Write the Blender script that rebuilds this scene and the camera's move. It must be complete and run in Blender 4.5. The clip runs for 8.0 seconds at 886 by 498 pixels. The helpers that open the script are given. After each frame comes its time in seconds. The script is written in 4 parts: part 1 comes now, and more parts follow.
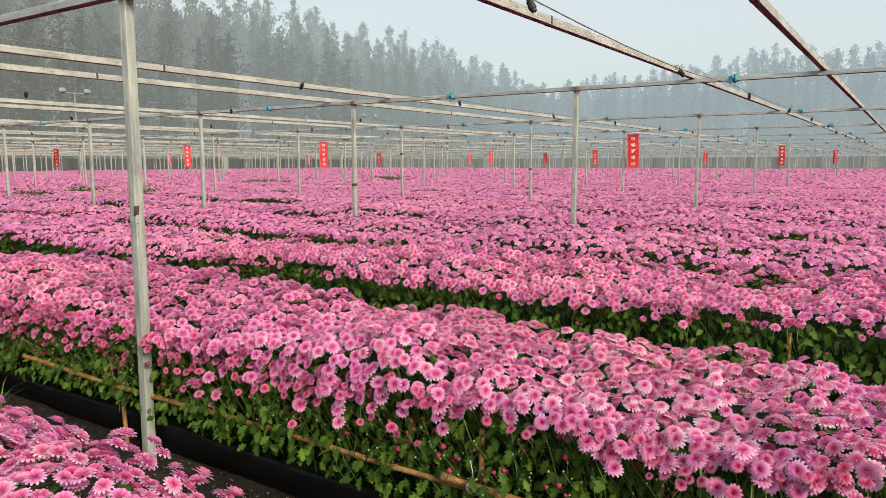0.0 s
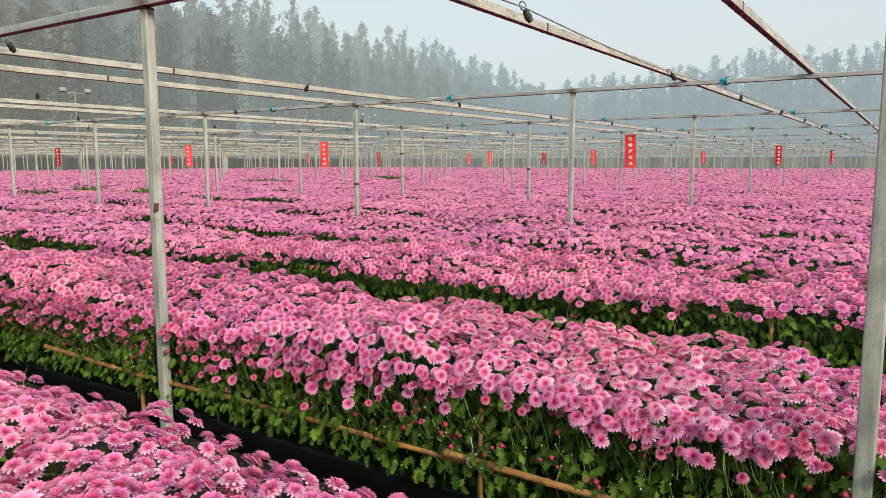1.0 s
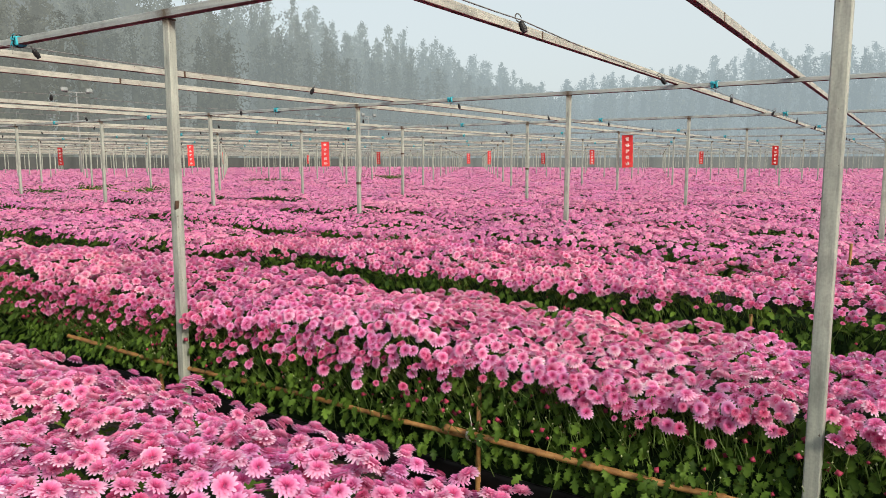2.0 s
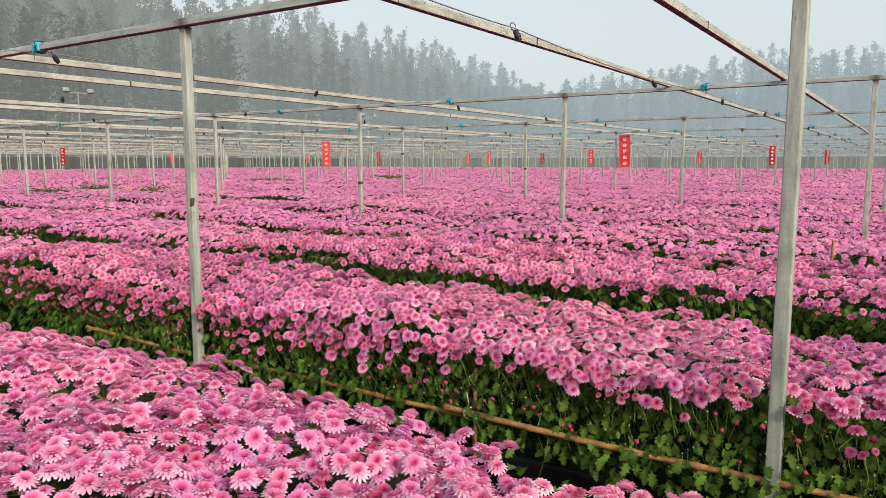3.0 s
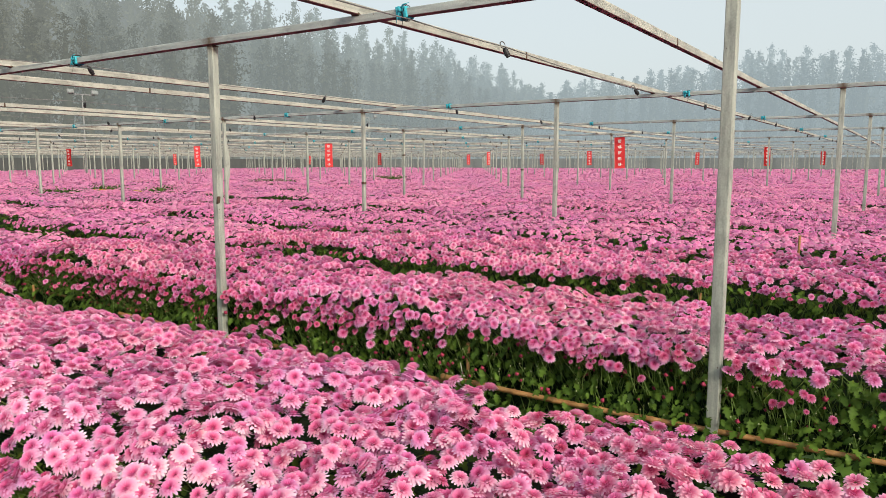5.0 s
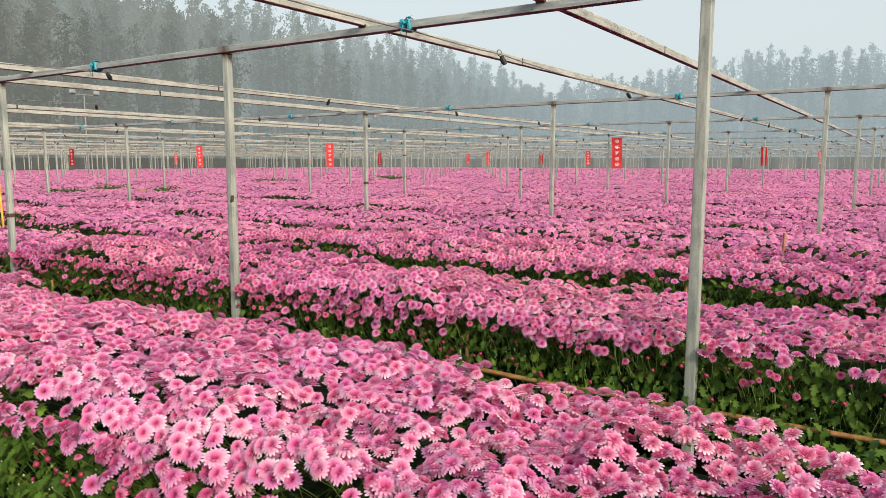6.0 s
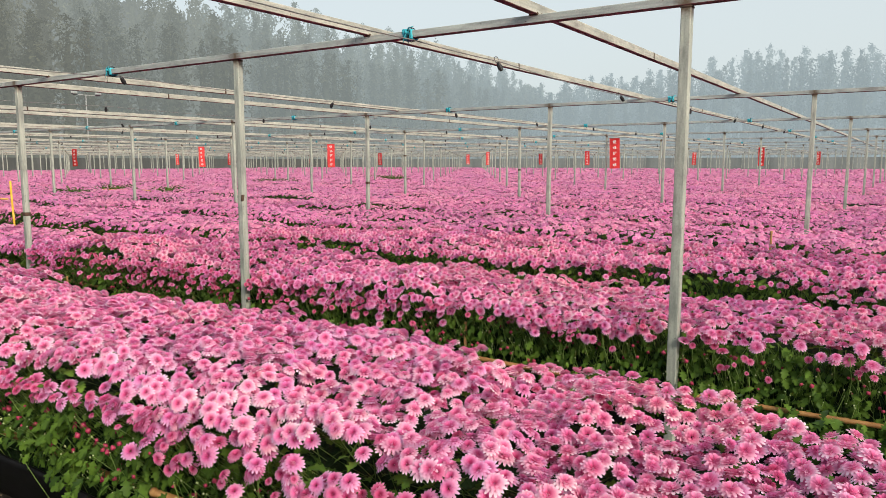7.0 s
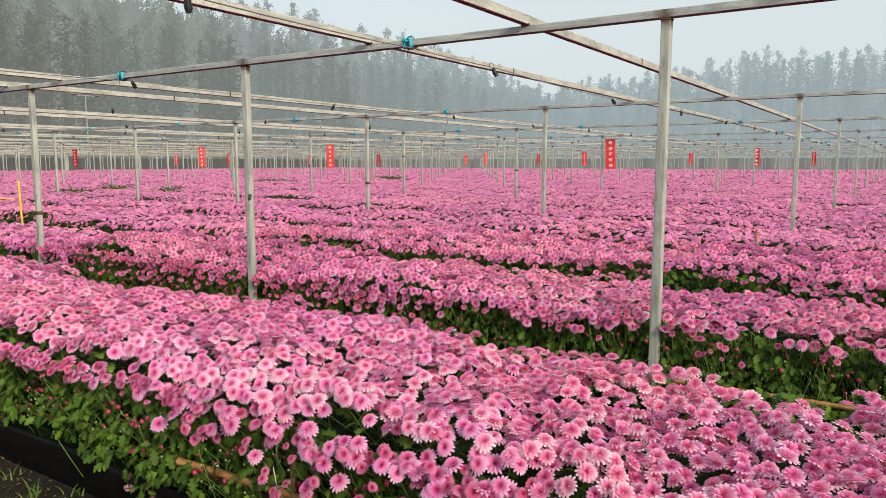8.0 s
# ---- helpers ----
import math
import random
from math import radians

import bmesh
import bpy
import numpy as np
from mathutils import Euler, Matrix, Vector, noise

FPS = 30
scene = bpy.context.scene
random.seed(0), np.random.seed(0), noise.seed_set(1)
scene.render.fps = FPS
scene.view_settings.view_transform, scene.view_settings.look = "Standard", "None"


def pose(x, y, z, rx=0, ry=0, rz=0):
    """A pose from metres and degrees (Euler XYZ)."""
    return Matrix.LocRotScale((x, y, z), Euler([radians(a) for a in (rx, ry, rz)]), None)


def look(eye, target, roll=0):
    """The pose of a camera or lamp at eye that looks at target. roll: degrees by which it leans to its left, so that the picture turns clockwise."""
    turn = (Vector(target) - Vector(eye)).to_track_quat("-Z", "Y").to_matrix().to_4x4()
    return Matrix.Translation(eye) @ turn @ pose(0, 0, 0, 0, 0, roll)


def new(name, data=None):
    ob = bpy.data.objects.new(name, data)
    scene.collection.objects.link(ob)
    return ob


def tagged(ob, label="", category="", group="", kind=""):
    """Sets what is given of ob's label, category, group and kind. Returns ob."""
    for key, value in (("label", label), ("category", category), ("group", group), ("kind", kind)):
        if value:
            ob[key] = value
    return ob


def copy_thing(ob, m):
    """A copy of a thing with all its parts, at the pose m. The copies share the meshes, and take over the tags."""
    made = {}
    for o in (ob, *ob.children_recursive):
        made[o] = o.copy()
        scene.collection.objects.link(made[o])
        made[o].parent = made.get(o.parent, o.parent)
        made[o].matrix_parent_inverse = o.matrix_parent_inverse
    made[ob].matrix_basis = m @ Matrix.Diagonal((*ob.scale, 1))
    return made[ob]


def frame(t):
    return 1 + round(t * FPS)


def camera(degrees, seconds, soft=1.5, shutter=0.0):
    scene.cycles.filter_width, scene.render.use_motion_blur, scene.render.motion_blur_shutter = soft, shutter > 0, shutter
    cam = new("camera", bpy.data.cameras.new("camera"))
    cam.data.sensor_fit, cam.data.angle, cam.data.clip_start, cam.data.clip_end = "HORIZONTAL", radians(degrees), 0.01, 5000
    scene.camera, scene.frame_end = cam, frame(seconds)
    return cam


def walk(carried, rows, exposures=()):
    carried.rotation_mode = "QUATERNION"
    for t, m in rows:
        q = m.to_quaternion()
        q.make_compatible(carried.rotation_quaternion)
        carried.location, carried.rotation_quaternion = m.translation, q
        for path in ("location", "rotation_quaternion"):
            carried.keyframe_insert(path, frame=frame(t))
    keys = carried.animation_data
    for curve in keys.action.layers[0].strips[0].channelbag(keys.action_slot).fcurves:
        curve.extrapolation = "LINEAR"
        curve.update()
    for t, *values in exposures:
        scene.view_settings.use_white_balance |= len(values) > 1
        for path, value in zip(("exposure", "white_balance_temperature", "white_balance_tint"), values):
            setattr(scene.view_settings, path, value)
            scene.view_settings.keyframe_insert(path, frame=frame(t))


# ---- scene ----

# ---------------------------------------------------------------- camera and its walk
cam = camera(64.3, 8.0, 0.72)
ROWS = [
    (0.0, (-0.047, 0.095, 1.405), (-1.147, 1.748, 1.162), -0.15),
    (0.5, (-0.004, 0.019, 1.405), (-1.102, 1.673, 1.162), -0.1),
    (1.0, (0.056, -0.083, 1.408), (-1.041, 1.571, 1.164), -0.1),
    (1.5, (0.122, -0.192, 1.413), (-0.974, 1.463, 1.168), -0.05),
    (3.0, (0.322, -0.496, 1.411), (-0.773, 1.159, 1.166), -0.05),
    (3.5, (0.387, -0.587, 1.413), (-0.709, 1.070, 1.169), -0.05),
    (4.0, (0.466, -0.692, 1.418), (-0.630, 0.962, 1.174), -0.05),
    (4.5, (0.536, -0.788, 1.420), (-0.561, 0.867, 1.177), -0.05),
    (6.0, (0.759, -1.135, 1.430), (-0.337, 0.520, 1.186), -0.05),
    (6.5, (0.825, -1.232, 1.434), (-0.271, 0.424, 1.190), -0.05),
    (7.0, (0.896, -1.340, 1.437), (-0.200, 0.315, 1.193), -0.05),
    (7.5, (0.960, -1.438, 1.440), (-0.134, 0.219, 1.196), -0.03),
    (8.0, (1.036, -1.545, 1.441), (-0.056, 0.113, 1.198), -0.03),
]
walk(cam, [(t, look(eye, target, roll)) for t, eye, target, roll in ROWS])

# ---------------------------------------------------------------- misty daylight
SUN_AZ, SUN_EL = radians(113), radians(28)     # azimuth from north (y) clockwise towards x
world = bpy.data.worlds.new("misty_sky")
scene.world = world
world.use_nodes = True
wn, wl = world.node_tree.nodes, world.node_tree.links
sky = wn.new("ShaderNodeTexSky")
sky.sky_type, sky.sun_disc = "NISHITA", False
sky.sun_elevation, sky.sun_rotation = SUN_EL, SUN_AZ
sky.air_density, sky.dust_density, sky.ozone_density = 1.0, 6.0, 1.0
veil = wn.new("ShaderNodeMixRGB")
veil.inputs["Fac"].default_value = 0.75
veil.inputs["Color2"].default_value = (5.60, 6.18, 6.24, 1)
wl.new(sky.outputs[0], veil.inputs["Color1"])
wl.new(veil.outputs[0], wn["Background"].inputs["Color"])
wn["Background"].inputs["Strength"].default_value = 0.15
sun = new("sun", bpy.data.lights.new("sun", "SUN"))
sun.data.energy, sun.data.angle, sun.data.color = 3.95, radians(14), (1.0, 0.905, 0.76)
sun.matrix_world = look((math.sin(SUN_AZ) * 40, math.cos(SUN_AZ) * 40, math.tan(SUN_EL) * 40), (0, 0, 0))


# ---------------------------------------------------------------- materials
def material(name, rough=0.6, metal=0.0):
    m = bpy.data.materials.new(name)
    m.use_nodes = True
    b = m.node_tree.nodes["Principled BSDF"]
    b.inputs["Roughness"].default_value, b.inputs["Metallic"].default_value = rough, metal
    return m, m.node_tree.nodes, m.node_tree.links, b


def ramp(n, l, source, stops):
    r = n.new("ShaderNodeValToRGB")
    e = r.color_ramp.elements
    while len(e) < len(stops):
        e.new(0.5)
    for el, (p, c) in zip(e, stops):
        el.position, el.color = p, (*c, 1)
    l.new(source, r.inputs["Fac"])
    return r.outputs["Color"]


def noise_of(n, l, scale, detail=4.0, rough=0.6, stretch=None):
    tc = n.new("ShaderNodeTexCoord")
    t = n.new("ShaderNodeTexNoise")
    t.inputs["Scale"].default_value, t.inputs["Detail"].default_value, t.inputs["Roughness"].default_value = scale, detail, rough
    if stretch:
        mp = n.new("ShaderNodeMapping")
        mp.inputs["Scale"].default_value = stretch
        l.new(tc.outputs["Object"], mp.inputs["Vector"])
        l.new(mp.outputs["Vector"], t.inputs["Vector"])
    else:
        l.new(tc.outputs["Object"], t.inputs["Vector"])
    return t.outputs["Fac"]


def mixed(n, l, fac, a, b, mode="MIX"):
    x = n.new("ShaderNodeMixRGB")
    x.blend_type = mode
    for socket, v in (("Fac", fac), ("Color1", a), ("Color2", b)):
        if isinstance(v, (int, float)):
            x.inputs[socket].default_value = v
        elif isinstance(v, tuple):
            x.inputs[socket].default_value = (*v, 1)
        else:
            l.new(v, x.inputs[socket])
    return x.outputs["Color"]


def bump(n, l, b, height, strength, distance=0.002):
    u = n.new("ShaderNodeBump")
    u.inputs["Strength"].default_value, u.inputs["Distance"].default_value = strength, distance
    l.new(height, u.inputs["Height"])
    l.new(u.outputs["Normal"], b.inputs["Normal"])


def translucent(m, n, l, b, colour, share):
    t = n.new("ShaderNodeBsdfTranslucent")
    l.new(colour, t.inputs["Color"])
    x = n.new("ShaderNodeMixShader")
    x.inputs["Fac"].default_value = share
    l.new(b.outputs[0], x.inputs[1])
    l.new(t.outputs[0], x.inputs[2])
    l.new(x.outputs[0], n["Material Output"].inputs["Surface"])


def petal_material():
    m, n, l, b = material("pink_petal", 0.62)
    uv = n.new("ShaderNodeUVMap")
    s = n.new("ShaderNodeSeparateXYZ")
    l.new(uv.outputs["UV"], s.inputs[0])
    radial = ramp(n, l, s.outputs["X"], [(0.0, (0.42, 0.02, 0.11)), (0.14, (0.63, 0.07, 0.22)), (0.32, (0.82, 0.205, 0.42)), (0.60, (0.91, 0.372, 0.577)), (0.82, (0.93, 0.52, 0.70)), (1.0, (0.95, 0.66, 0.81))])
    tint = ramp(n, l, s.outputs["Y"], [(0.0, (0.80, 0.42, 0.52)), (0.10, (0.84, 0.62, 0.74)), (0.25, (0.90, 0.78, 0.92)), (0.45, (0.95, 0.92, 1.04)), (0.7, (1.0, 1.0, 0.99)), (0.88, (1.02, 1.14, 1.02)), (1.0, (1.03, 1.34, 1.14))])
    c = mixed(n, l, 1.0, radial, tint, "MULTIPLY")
    patch = ramp(n, l, noise_of(n, l, 0.9, 2.0), [(0.35, (0.93, 0.90, 1.03)), (0.65, (1.0, 1.04, 0.97))])
    c = mixed(n, l, 0.8, c, patch, "MULTIPLY")
    l.new(c, b.inputs["Base Color"])
    b.inputs["Specular IOR Level"].default_value = 0.25
    translucent(m, n, l, b, c, 0.35)
    return m


def leaf_material(name, low, high, share=0.25):
    m, n, l, b = material(name, 0.55)
    uv = n.new("ShaderNodeUVMap")
    s = n.new("ShaderNodeSeparateXYZ")
    l.new(uv.outputs["UV"], s.inputs[0])
    c = ramp(n, l, s.outputs["Y"], [(0.0, low), (0.75, high), (1.0, tuple(v * 1.35 for v in high))])
    vein = ramp(n, l, s.outputs["X"], [(0.0, (1.12, 1.12, 1.0)), (0.35, (1.0, 1.0, 1.0)), (1.0, (0.92, 0.96, 0.9))])
    c = mixed(n, l, 1.0, c, vein, "MULTIPLY")
    c = mixed(n, l, 0.7, c, ramp(n, l, noise_of(n, l, 40.0), [(0.3, (0.85, 0.87, 0.85)), (0.7, (1.1, 1.1, 1.05))]), "MULTIPLY")
    l.new(c, b.inputs["Base Color"])
    b.inputs["Specular IOR Level"].default_value = 0.14
    translucent(m, n, l, b, c, share)
    return m


def plain_material(name, colours, scale, rough=0.7, metal=0.0, relief=0.3, stretch=None, depth=0.003, fine=90.0):
    """A surface of two scales of mottling between two or three colours."""
    m, n, l, b = material(name, rough, metal)
    broad = noise_of(n, l, scale, 5.0, 0.65, stretch)
    grain = noise_of(n, l, fine, 3.0, 0.6, stretch)
    stops = [(0.30 + 0.40 * i / max(1, len(colours) - 1), c) for i, c in enumerate(colours)]
    c = ramp(n, l, broad, stops)
    c = mixed(n, l, 0.6, c, ramp(n, l, grain, [(0.3, (0.78, 0.78, 0.78)), (0.7, (1.15, 1.15, 1.15))]), "MULTIPLY")
    l.new(c, b.inputs["Base Color"])
    bump(n, l, b, grain, relief, depth)
    return m


def galvanised_material(name, zinc, dull, rust, rust_from, along, welds=0.0):
    """Weathered zinc: long streaks along the member, spangle, dirt, spots and pits of rust, and rust about the welds."""
    m, n, l, b = material(name, 0.5, 0.15)
    streak = tuple(0.06 if i == along else 1.0 for i in range(3))
    body = ramp(n, l, noise_of(n, l, 4.0, 5.0, 0.65, tuple(0.5 if i == along else 1.0 for i in range(3))), [(0.3, dull), (0.7, zinc)])
    body = mixed(n, l, 0.85, body, ramp(n, l, noise_of(n, l, 55.0, 4.0, 0.6, streak), [(0.3, (0.62, 0.64, 0.65)), (0.58, (1.02, 1.03, 1.0)), (0.75, (1.26, 1.27, 1.20))]), "MULTIPLY")
    body = mixed(n, l, 0.5, body, ramp(n, l, noise_of(n, l, 130.0, 2.0), [(0.35, (0.80, 0.80, 0.80)), (0.65, (1.12, 1.12, 1.1))]), "MULTIPLY")
    dirt = ramp(n, l, noise_of(n, l, 9.0, 5.0, 0.7, tuple(0.35 if i == along else 1.0 for i in range(3))), [(0.50, (0, 0, 0)), (0.68, (0.75, 0.75, 0.75))])
    body = mixed(n, l, dirt, body, tuple(v * 0.45 for v in dull))
    spots = ramp(n, l, noise_of(n, l, 6.0, 6.0, 0.72), [(rust_from, (0, 0, 0)), (rust_from + 0.06, (0.9, 0.9, 0.9))])
    pits = ramp(n, l, noise_of(n, l, 42.0, 3.0, 0.6), [(0.68, (0, 0, 0)), (0.71, (0.85, 0.85, 0.85))])
    c = mixed(n, l, pits, mixed(n, l, spots, body, rust), tuple(v * 0.6 for v in rust))
    if welds:
        tc = n.new("ShaderNodeTexCoord")
        sp = n.new("ShaderNodeSeparateXYZ")
        l.new(tc.outputs["Object"], sp.inputs[0])
        away = n.new("ShaderNodeMath")                  # distance along the member from the nearest weld
        if along == 2:
            away.operation = "SUBTRACT"
            away.inputs[0].default_value = welds
            l.new(sp.outputs["Z"], away.inputs[1])
        else:
            away.operation = "PINGPONG"
            l.new(sp.outputs["X"], away.inputs[0])
            away.inputs[1].default_value = welds / 2
        jitter = n.new("ShaderNodeMath")
        jitter.operation = "MULTIPLY_ADD"
        l.new(noise_of(n, l, 30.0, 4.0, 0.7), jitter.inputs[0])
        jitter.inputs[1].default_value = 0.09
        l.new(away.outputs[0], jitter.inputs[2])
        c = mixed(n, l, ramp(n, l, jitter.outputs[0], [(0.05, (0.95, 0.95, 0.95)), (0.075, (0.5, 0.5, 0.5)), (0.105, (0, 0, 0))]), c, (0.10, 0.065, 0.035))
    l.new(c, b.inputs["Base Color"])
    l.new(ramp(n, l, noise_of(n, l, 25.0), [(0.3, (0.42, 0.42, 0.42)), (0.7, (0.68, 0.68, 0.68))]), b.inputs["Roughness"])
    bump(n, l, b, noise_of(n, l, 60.0), 0.25, 0.001)
    return m


PETAL = petal_material()
LEAF = leaf_material("chrysanthemum_leaf", (0.026, 0.060, 0.010), (0.106, 0.186, 0.027))
STEM = leaf_material("green_stem", (0.08, 0.15, 0.032), (0.20, 0.30, 0.08), 0.1)
# inner mass painted near black for the shade under the leaves
CORE = plain_material("shade_painted_foliage", [(0.008, 0.020, 0.007), (0.022, 0.050, 0.014)], 14.0, 0.8, 0, 0.8, None, 0.02, 45.0)
BUD = plain_material("crimson_bud", [(0.24, 0.016, 0.045), (0.42, 0.04, 0.10)], 30.0, 0.55)
YOUNG = plain_material("young_bud", [(0.30, 0.36, 0.14), (0.52, 0.55, 0.30)], 30.0, 0.6)
ZINC = galvanised_material("galvanised_steel", (0.50, 0.52, 0.46), (0.32, 0.335, 0.30), (0.13, 0.08, 0.045), 0.66, 2, 2.13)
ZINC_BEAM = galvanised_material("galvanised_beam_steel", (0.52, 0.555, 0.53), (0.33, 0.35, 0.345), (0.13, 0.08, 0.045), 0.66, 0, 3.0)
RAIL = galvanised_material("weathered_galvanised_steel", (0.55, 0.54, 0.48), (0.36, 0.35, 0.31), (0.13, 0.07, 0.045), 0.62, 1)
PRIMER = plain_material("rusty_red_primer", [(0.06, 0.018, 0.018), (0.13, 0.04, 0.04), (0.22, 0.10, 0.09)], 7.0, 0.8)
RUST = plain_material("rusty_weld", [(0.035, 0.02, 0.014), (0.11, 0.06, 0.034)], 30.0, 0.85)
SOIL = plain_material("damp_soil", [(0.010, 0.009, 0.007), (0.022, 0.019, 0.014), (0.045, 0.038, 0.027)], 3.0, 0.95, 0, 0.9, None, 0.02, 40.0)
PLASTIC = plain_material("black_plastic_sheet", [(0.005, 0.005, 0.006), (0.012, 0.012, 0.013)], 6.0, 0.55, 0, 0.35, (0.3, 1, 1), 0.01, 18.0)
for dull in (SOIL, PLASTIC, CORE):
    dull.node_tree.nodes["Principled BSDF"].inputs["Specular IOR Level"].default_value = 0.15
BAMBOO = plain_material("dry_bamboo", [(0.20, 0.09, 0.03), (0.34, 0.17, 0.055), (0.46, 0.27, 0.10)], 6.0, 0.5, 0, 0.2, (4, 4, 4), 0.002, 60.0)
YELLOW = plain_material("yellow_plastic", [(0.75, 0.42, 0.03), (0.85, 0.52, 0.06)], 8.0, 0.5)
CYAN = plain_material("cyan_cloth", [(0.02, 0.30, 0.38), (0.05, 0.46, 0.55)], 30.0, 0.85, 0, 0.6)
BLACK = plain_material("black_rubber", [(0.012, 0.012, 0.013), (0.03, 0.03, 0.032)], 30.0, 0.5)
BLACK.node_tree.nodes["Principled BSDF"].inputs["Specular IOR Level"].default_value = 0.2
CABLE = plain_material("grey_cable", [(0.10, 0.10, 0.10), (0.22, 0.22, 0.21)], 12.0, 0.6)
RED = plain_material("red_banner_cloth", [(0.80, 0.045, 0.05), (0.88, 0.08, 0.08)], 5.0, 0.7, 0, 0.3)
WHITE = plain_material("white_print", [(0.75, 0.73, 0.70), (0.82, 0.80, 0.78)], 20.0, 0.7)
# haze over the north edge is put into this paler copy's colour
EDGE_PALE = plain_material("haze_pale_grey", [(0.20, 0.22, 0.22), (0.28, 0.30, 0.30)], 0.6, 0.9, 0, 0.3, (1, 1, 0.2), 0.01, 25.0)
# dark grey stands for the shade under the frame and far trees
EDGE_SHADE = plain_material("edge_shade_grey", [(0.05, 0.054, 0.054), (0.09, 0.095, 0.095)], 0.6, 0.9, 0, 0.3, (1, 1, 0.2), 0.01, 25.0)
MAST = plain_material("dull_grey_paint", [(0.20, 0.21, 0.21), (0.29, 0.30, 0.30)], 3.0, 0.6)
GRASS = leaf_material("grass_blade", (0.06, 0.12, 0.02), (0.16, 0.24, 0.06), 0.2)
STRING = plain_material("pale_string", [(0.55, 0.50, 0.42), (0.70, 0.66, 0.58)], 20.0, 0.8)


# ---------------------------------------------------------------- mesh helpers
def mesh_from(name, v, f, uv=None, mat=None, smooth=False):
    """A mesh of triangles (or quads) from arrays; uv: one pair a vertex."""
    v, f = np.asarray(v, np.float32), np.asarray(f, np.int32)
    me = bpy.data.meshes.new(name)
    k = f.shape[1]
    me.vertices.add(len(v))
    me.vertices.foreach_set("co", v.ravel())
    me.loops.add(f.size)
    me.loops.foreach_set("vertex_index", f.ravel())
    me.polygons.add(len(f))
    me.polygons.foreach_set("loop_start", np.arange(0, f.size, k, dtype=np.int32))
    me.polygons.foreach_set("loop_total", np.full(len(f), k, np.int32))
    if smooth:
        me.polygons.foreach_set("use_smooth", np.ones(len(f), bool))
    if uv is not None:
        layer = me.uv_layers.new(name="UVMap")
        layer.data.foreach_set("uv", np.asarray(uv, np.float32)[f.ravel()].ravel())
    me.update(calc_edges=True)
    if mat:
        me.materials.append(mat)
    return me


def mesh_of(name, bm, mat, smooth=False):
    bmesh.ops.recalc_face_normals(bm, faces=bm.faces)
    me = bpy.data.meshes.new(name)
    bm.to_mesh(me)
    bm.free()
    me.materials.append(mat)
    if smooth:
        for p in me.polygons:
            p.use_smooth = True
    return me


def part(name, me, parent, label="", at=None):
    ob = new(name, me)
    ob.parent = parent
    if at is not None:
        ob.matrix_basis = at
    return tagged(ob, label)


def scatter(name, template, turns, places, sizes, rnd, mat, smooth=False):
    """Many copies of a template (verts, triangles, radial) joined into one mesh."""
    v, f, r = template
    n, k = len(places), len(v)
    out = np.einsum("nij,kj->nki", turns, v) * np.asarray(sizes)[:, None, None] + np.asarray(places)[:, None, :]
    faces = (f[None] + (np.arange(n) * k)[:, None, None]).reshape(-1, 3)
    uv = np.stack([np.broadcast_to(r, (n, k)), np.broadcast_to(np.asarray(rnd)[:, None], (n, k))], -1).reshape(-1, 2)
    return mesh_from(name, out.reshape(-1, 3), faces, uv, mat, smooth)


def turns_to(normals, spin):
    """Rotations that bring z onto the normals, spun about them."""
    z = normals / np.linalg.norm(normals, axis=1, keepdims=True)
    a = np.where(np.abs(z[:, :1]) > 0.9, np.array([[0.0, 1.0, 0.0]]), np.array([[1.0, 0.0, 0.0]]))
    x = np.cross(a, z)
    x /= np.linalg.norm(x, axis=1, keepdims=True)
    y = np.cross(z, x)
    c, s = np.cos(spin)[:, None], np.sin(spin)[:, None]
    return np.stack([x * c + y * s, y * c - x * s, z], -1)


def smooth_noise(x, y, cell, seed):
    """Smooth value noise from 0 to 1, for arrays."""
    x, y = np.asarray(x) / cell + 1000.0, np.asarray(y) / cell + 1000.0
    i, j = np.floor(x).astype(np.int64), np.floor(y).astype(np.int64)
    u, w = x - i, y - j
    u, w = u * u * (3 - 2 * u), w * w * (3 - 2 * w)

    def lattice(a, b):
        h = (a * 374761393 + b * 668265263 + seed * 1442695041) & 0x7FFFFFFF
        h = ((h ^ (h >> 13)) * 1274126177) & 0x7FFFFFFF
        return ((h ^ (h >> 16)) & 0xFFFF) / 65535.0
    return (lattice(i, j) * (1 - u) + lattice(i + 1, j) * u) * (1 - w) + (lattice(i, j + 1) * (1 - u) + lattice(i + 1, j + 1) * u) * w


def box_into(bm, size, m, bevel=0.0):
    made = bmesh.ops.create_cube(bm, size=1.0, matrix=m @ Matrix.Diagonal((*size, 1)))
    if bevel:
        edges = list({e for v in made["verts"] for e in v.link_edges})
        bmesh.ops.bevel(bm, geom=edges, offset=bevel, segments=2, affect="EDGES", profile=0.5)


def tube_into(bm, points, radii, sides=8):
    """A round rod through points with a radius at each."""
    rings = []
    for i, p in enumerate(points):
        p = Vector(p)
        way = (Vector(points[min(i + 1, len(points) - 1)]) - Vector(points[max(i - 1, 0)])).normalized()
        q = way.to_track_quat("Z", "Y")
        r = radii[i] if hasattr(radii, "__len__") else radii
        rings.append([bm.verts.new(p + q @ Vector((math.cos(a) * r, math.sin(a) * r, 0))) for a in [2 * math.pi * k / sides for k in range(sides)]])
    for a, b in zip(rings, rings[1:]):
        for k in range(sides):
            bm.faces.new((a[k], a[(k + 1) % sides], b[(k + 1) % sides], b[k]))
    bm.faces.new(rings[0][::-1])
    bm.faces.new(rings[-1])


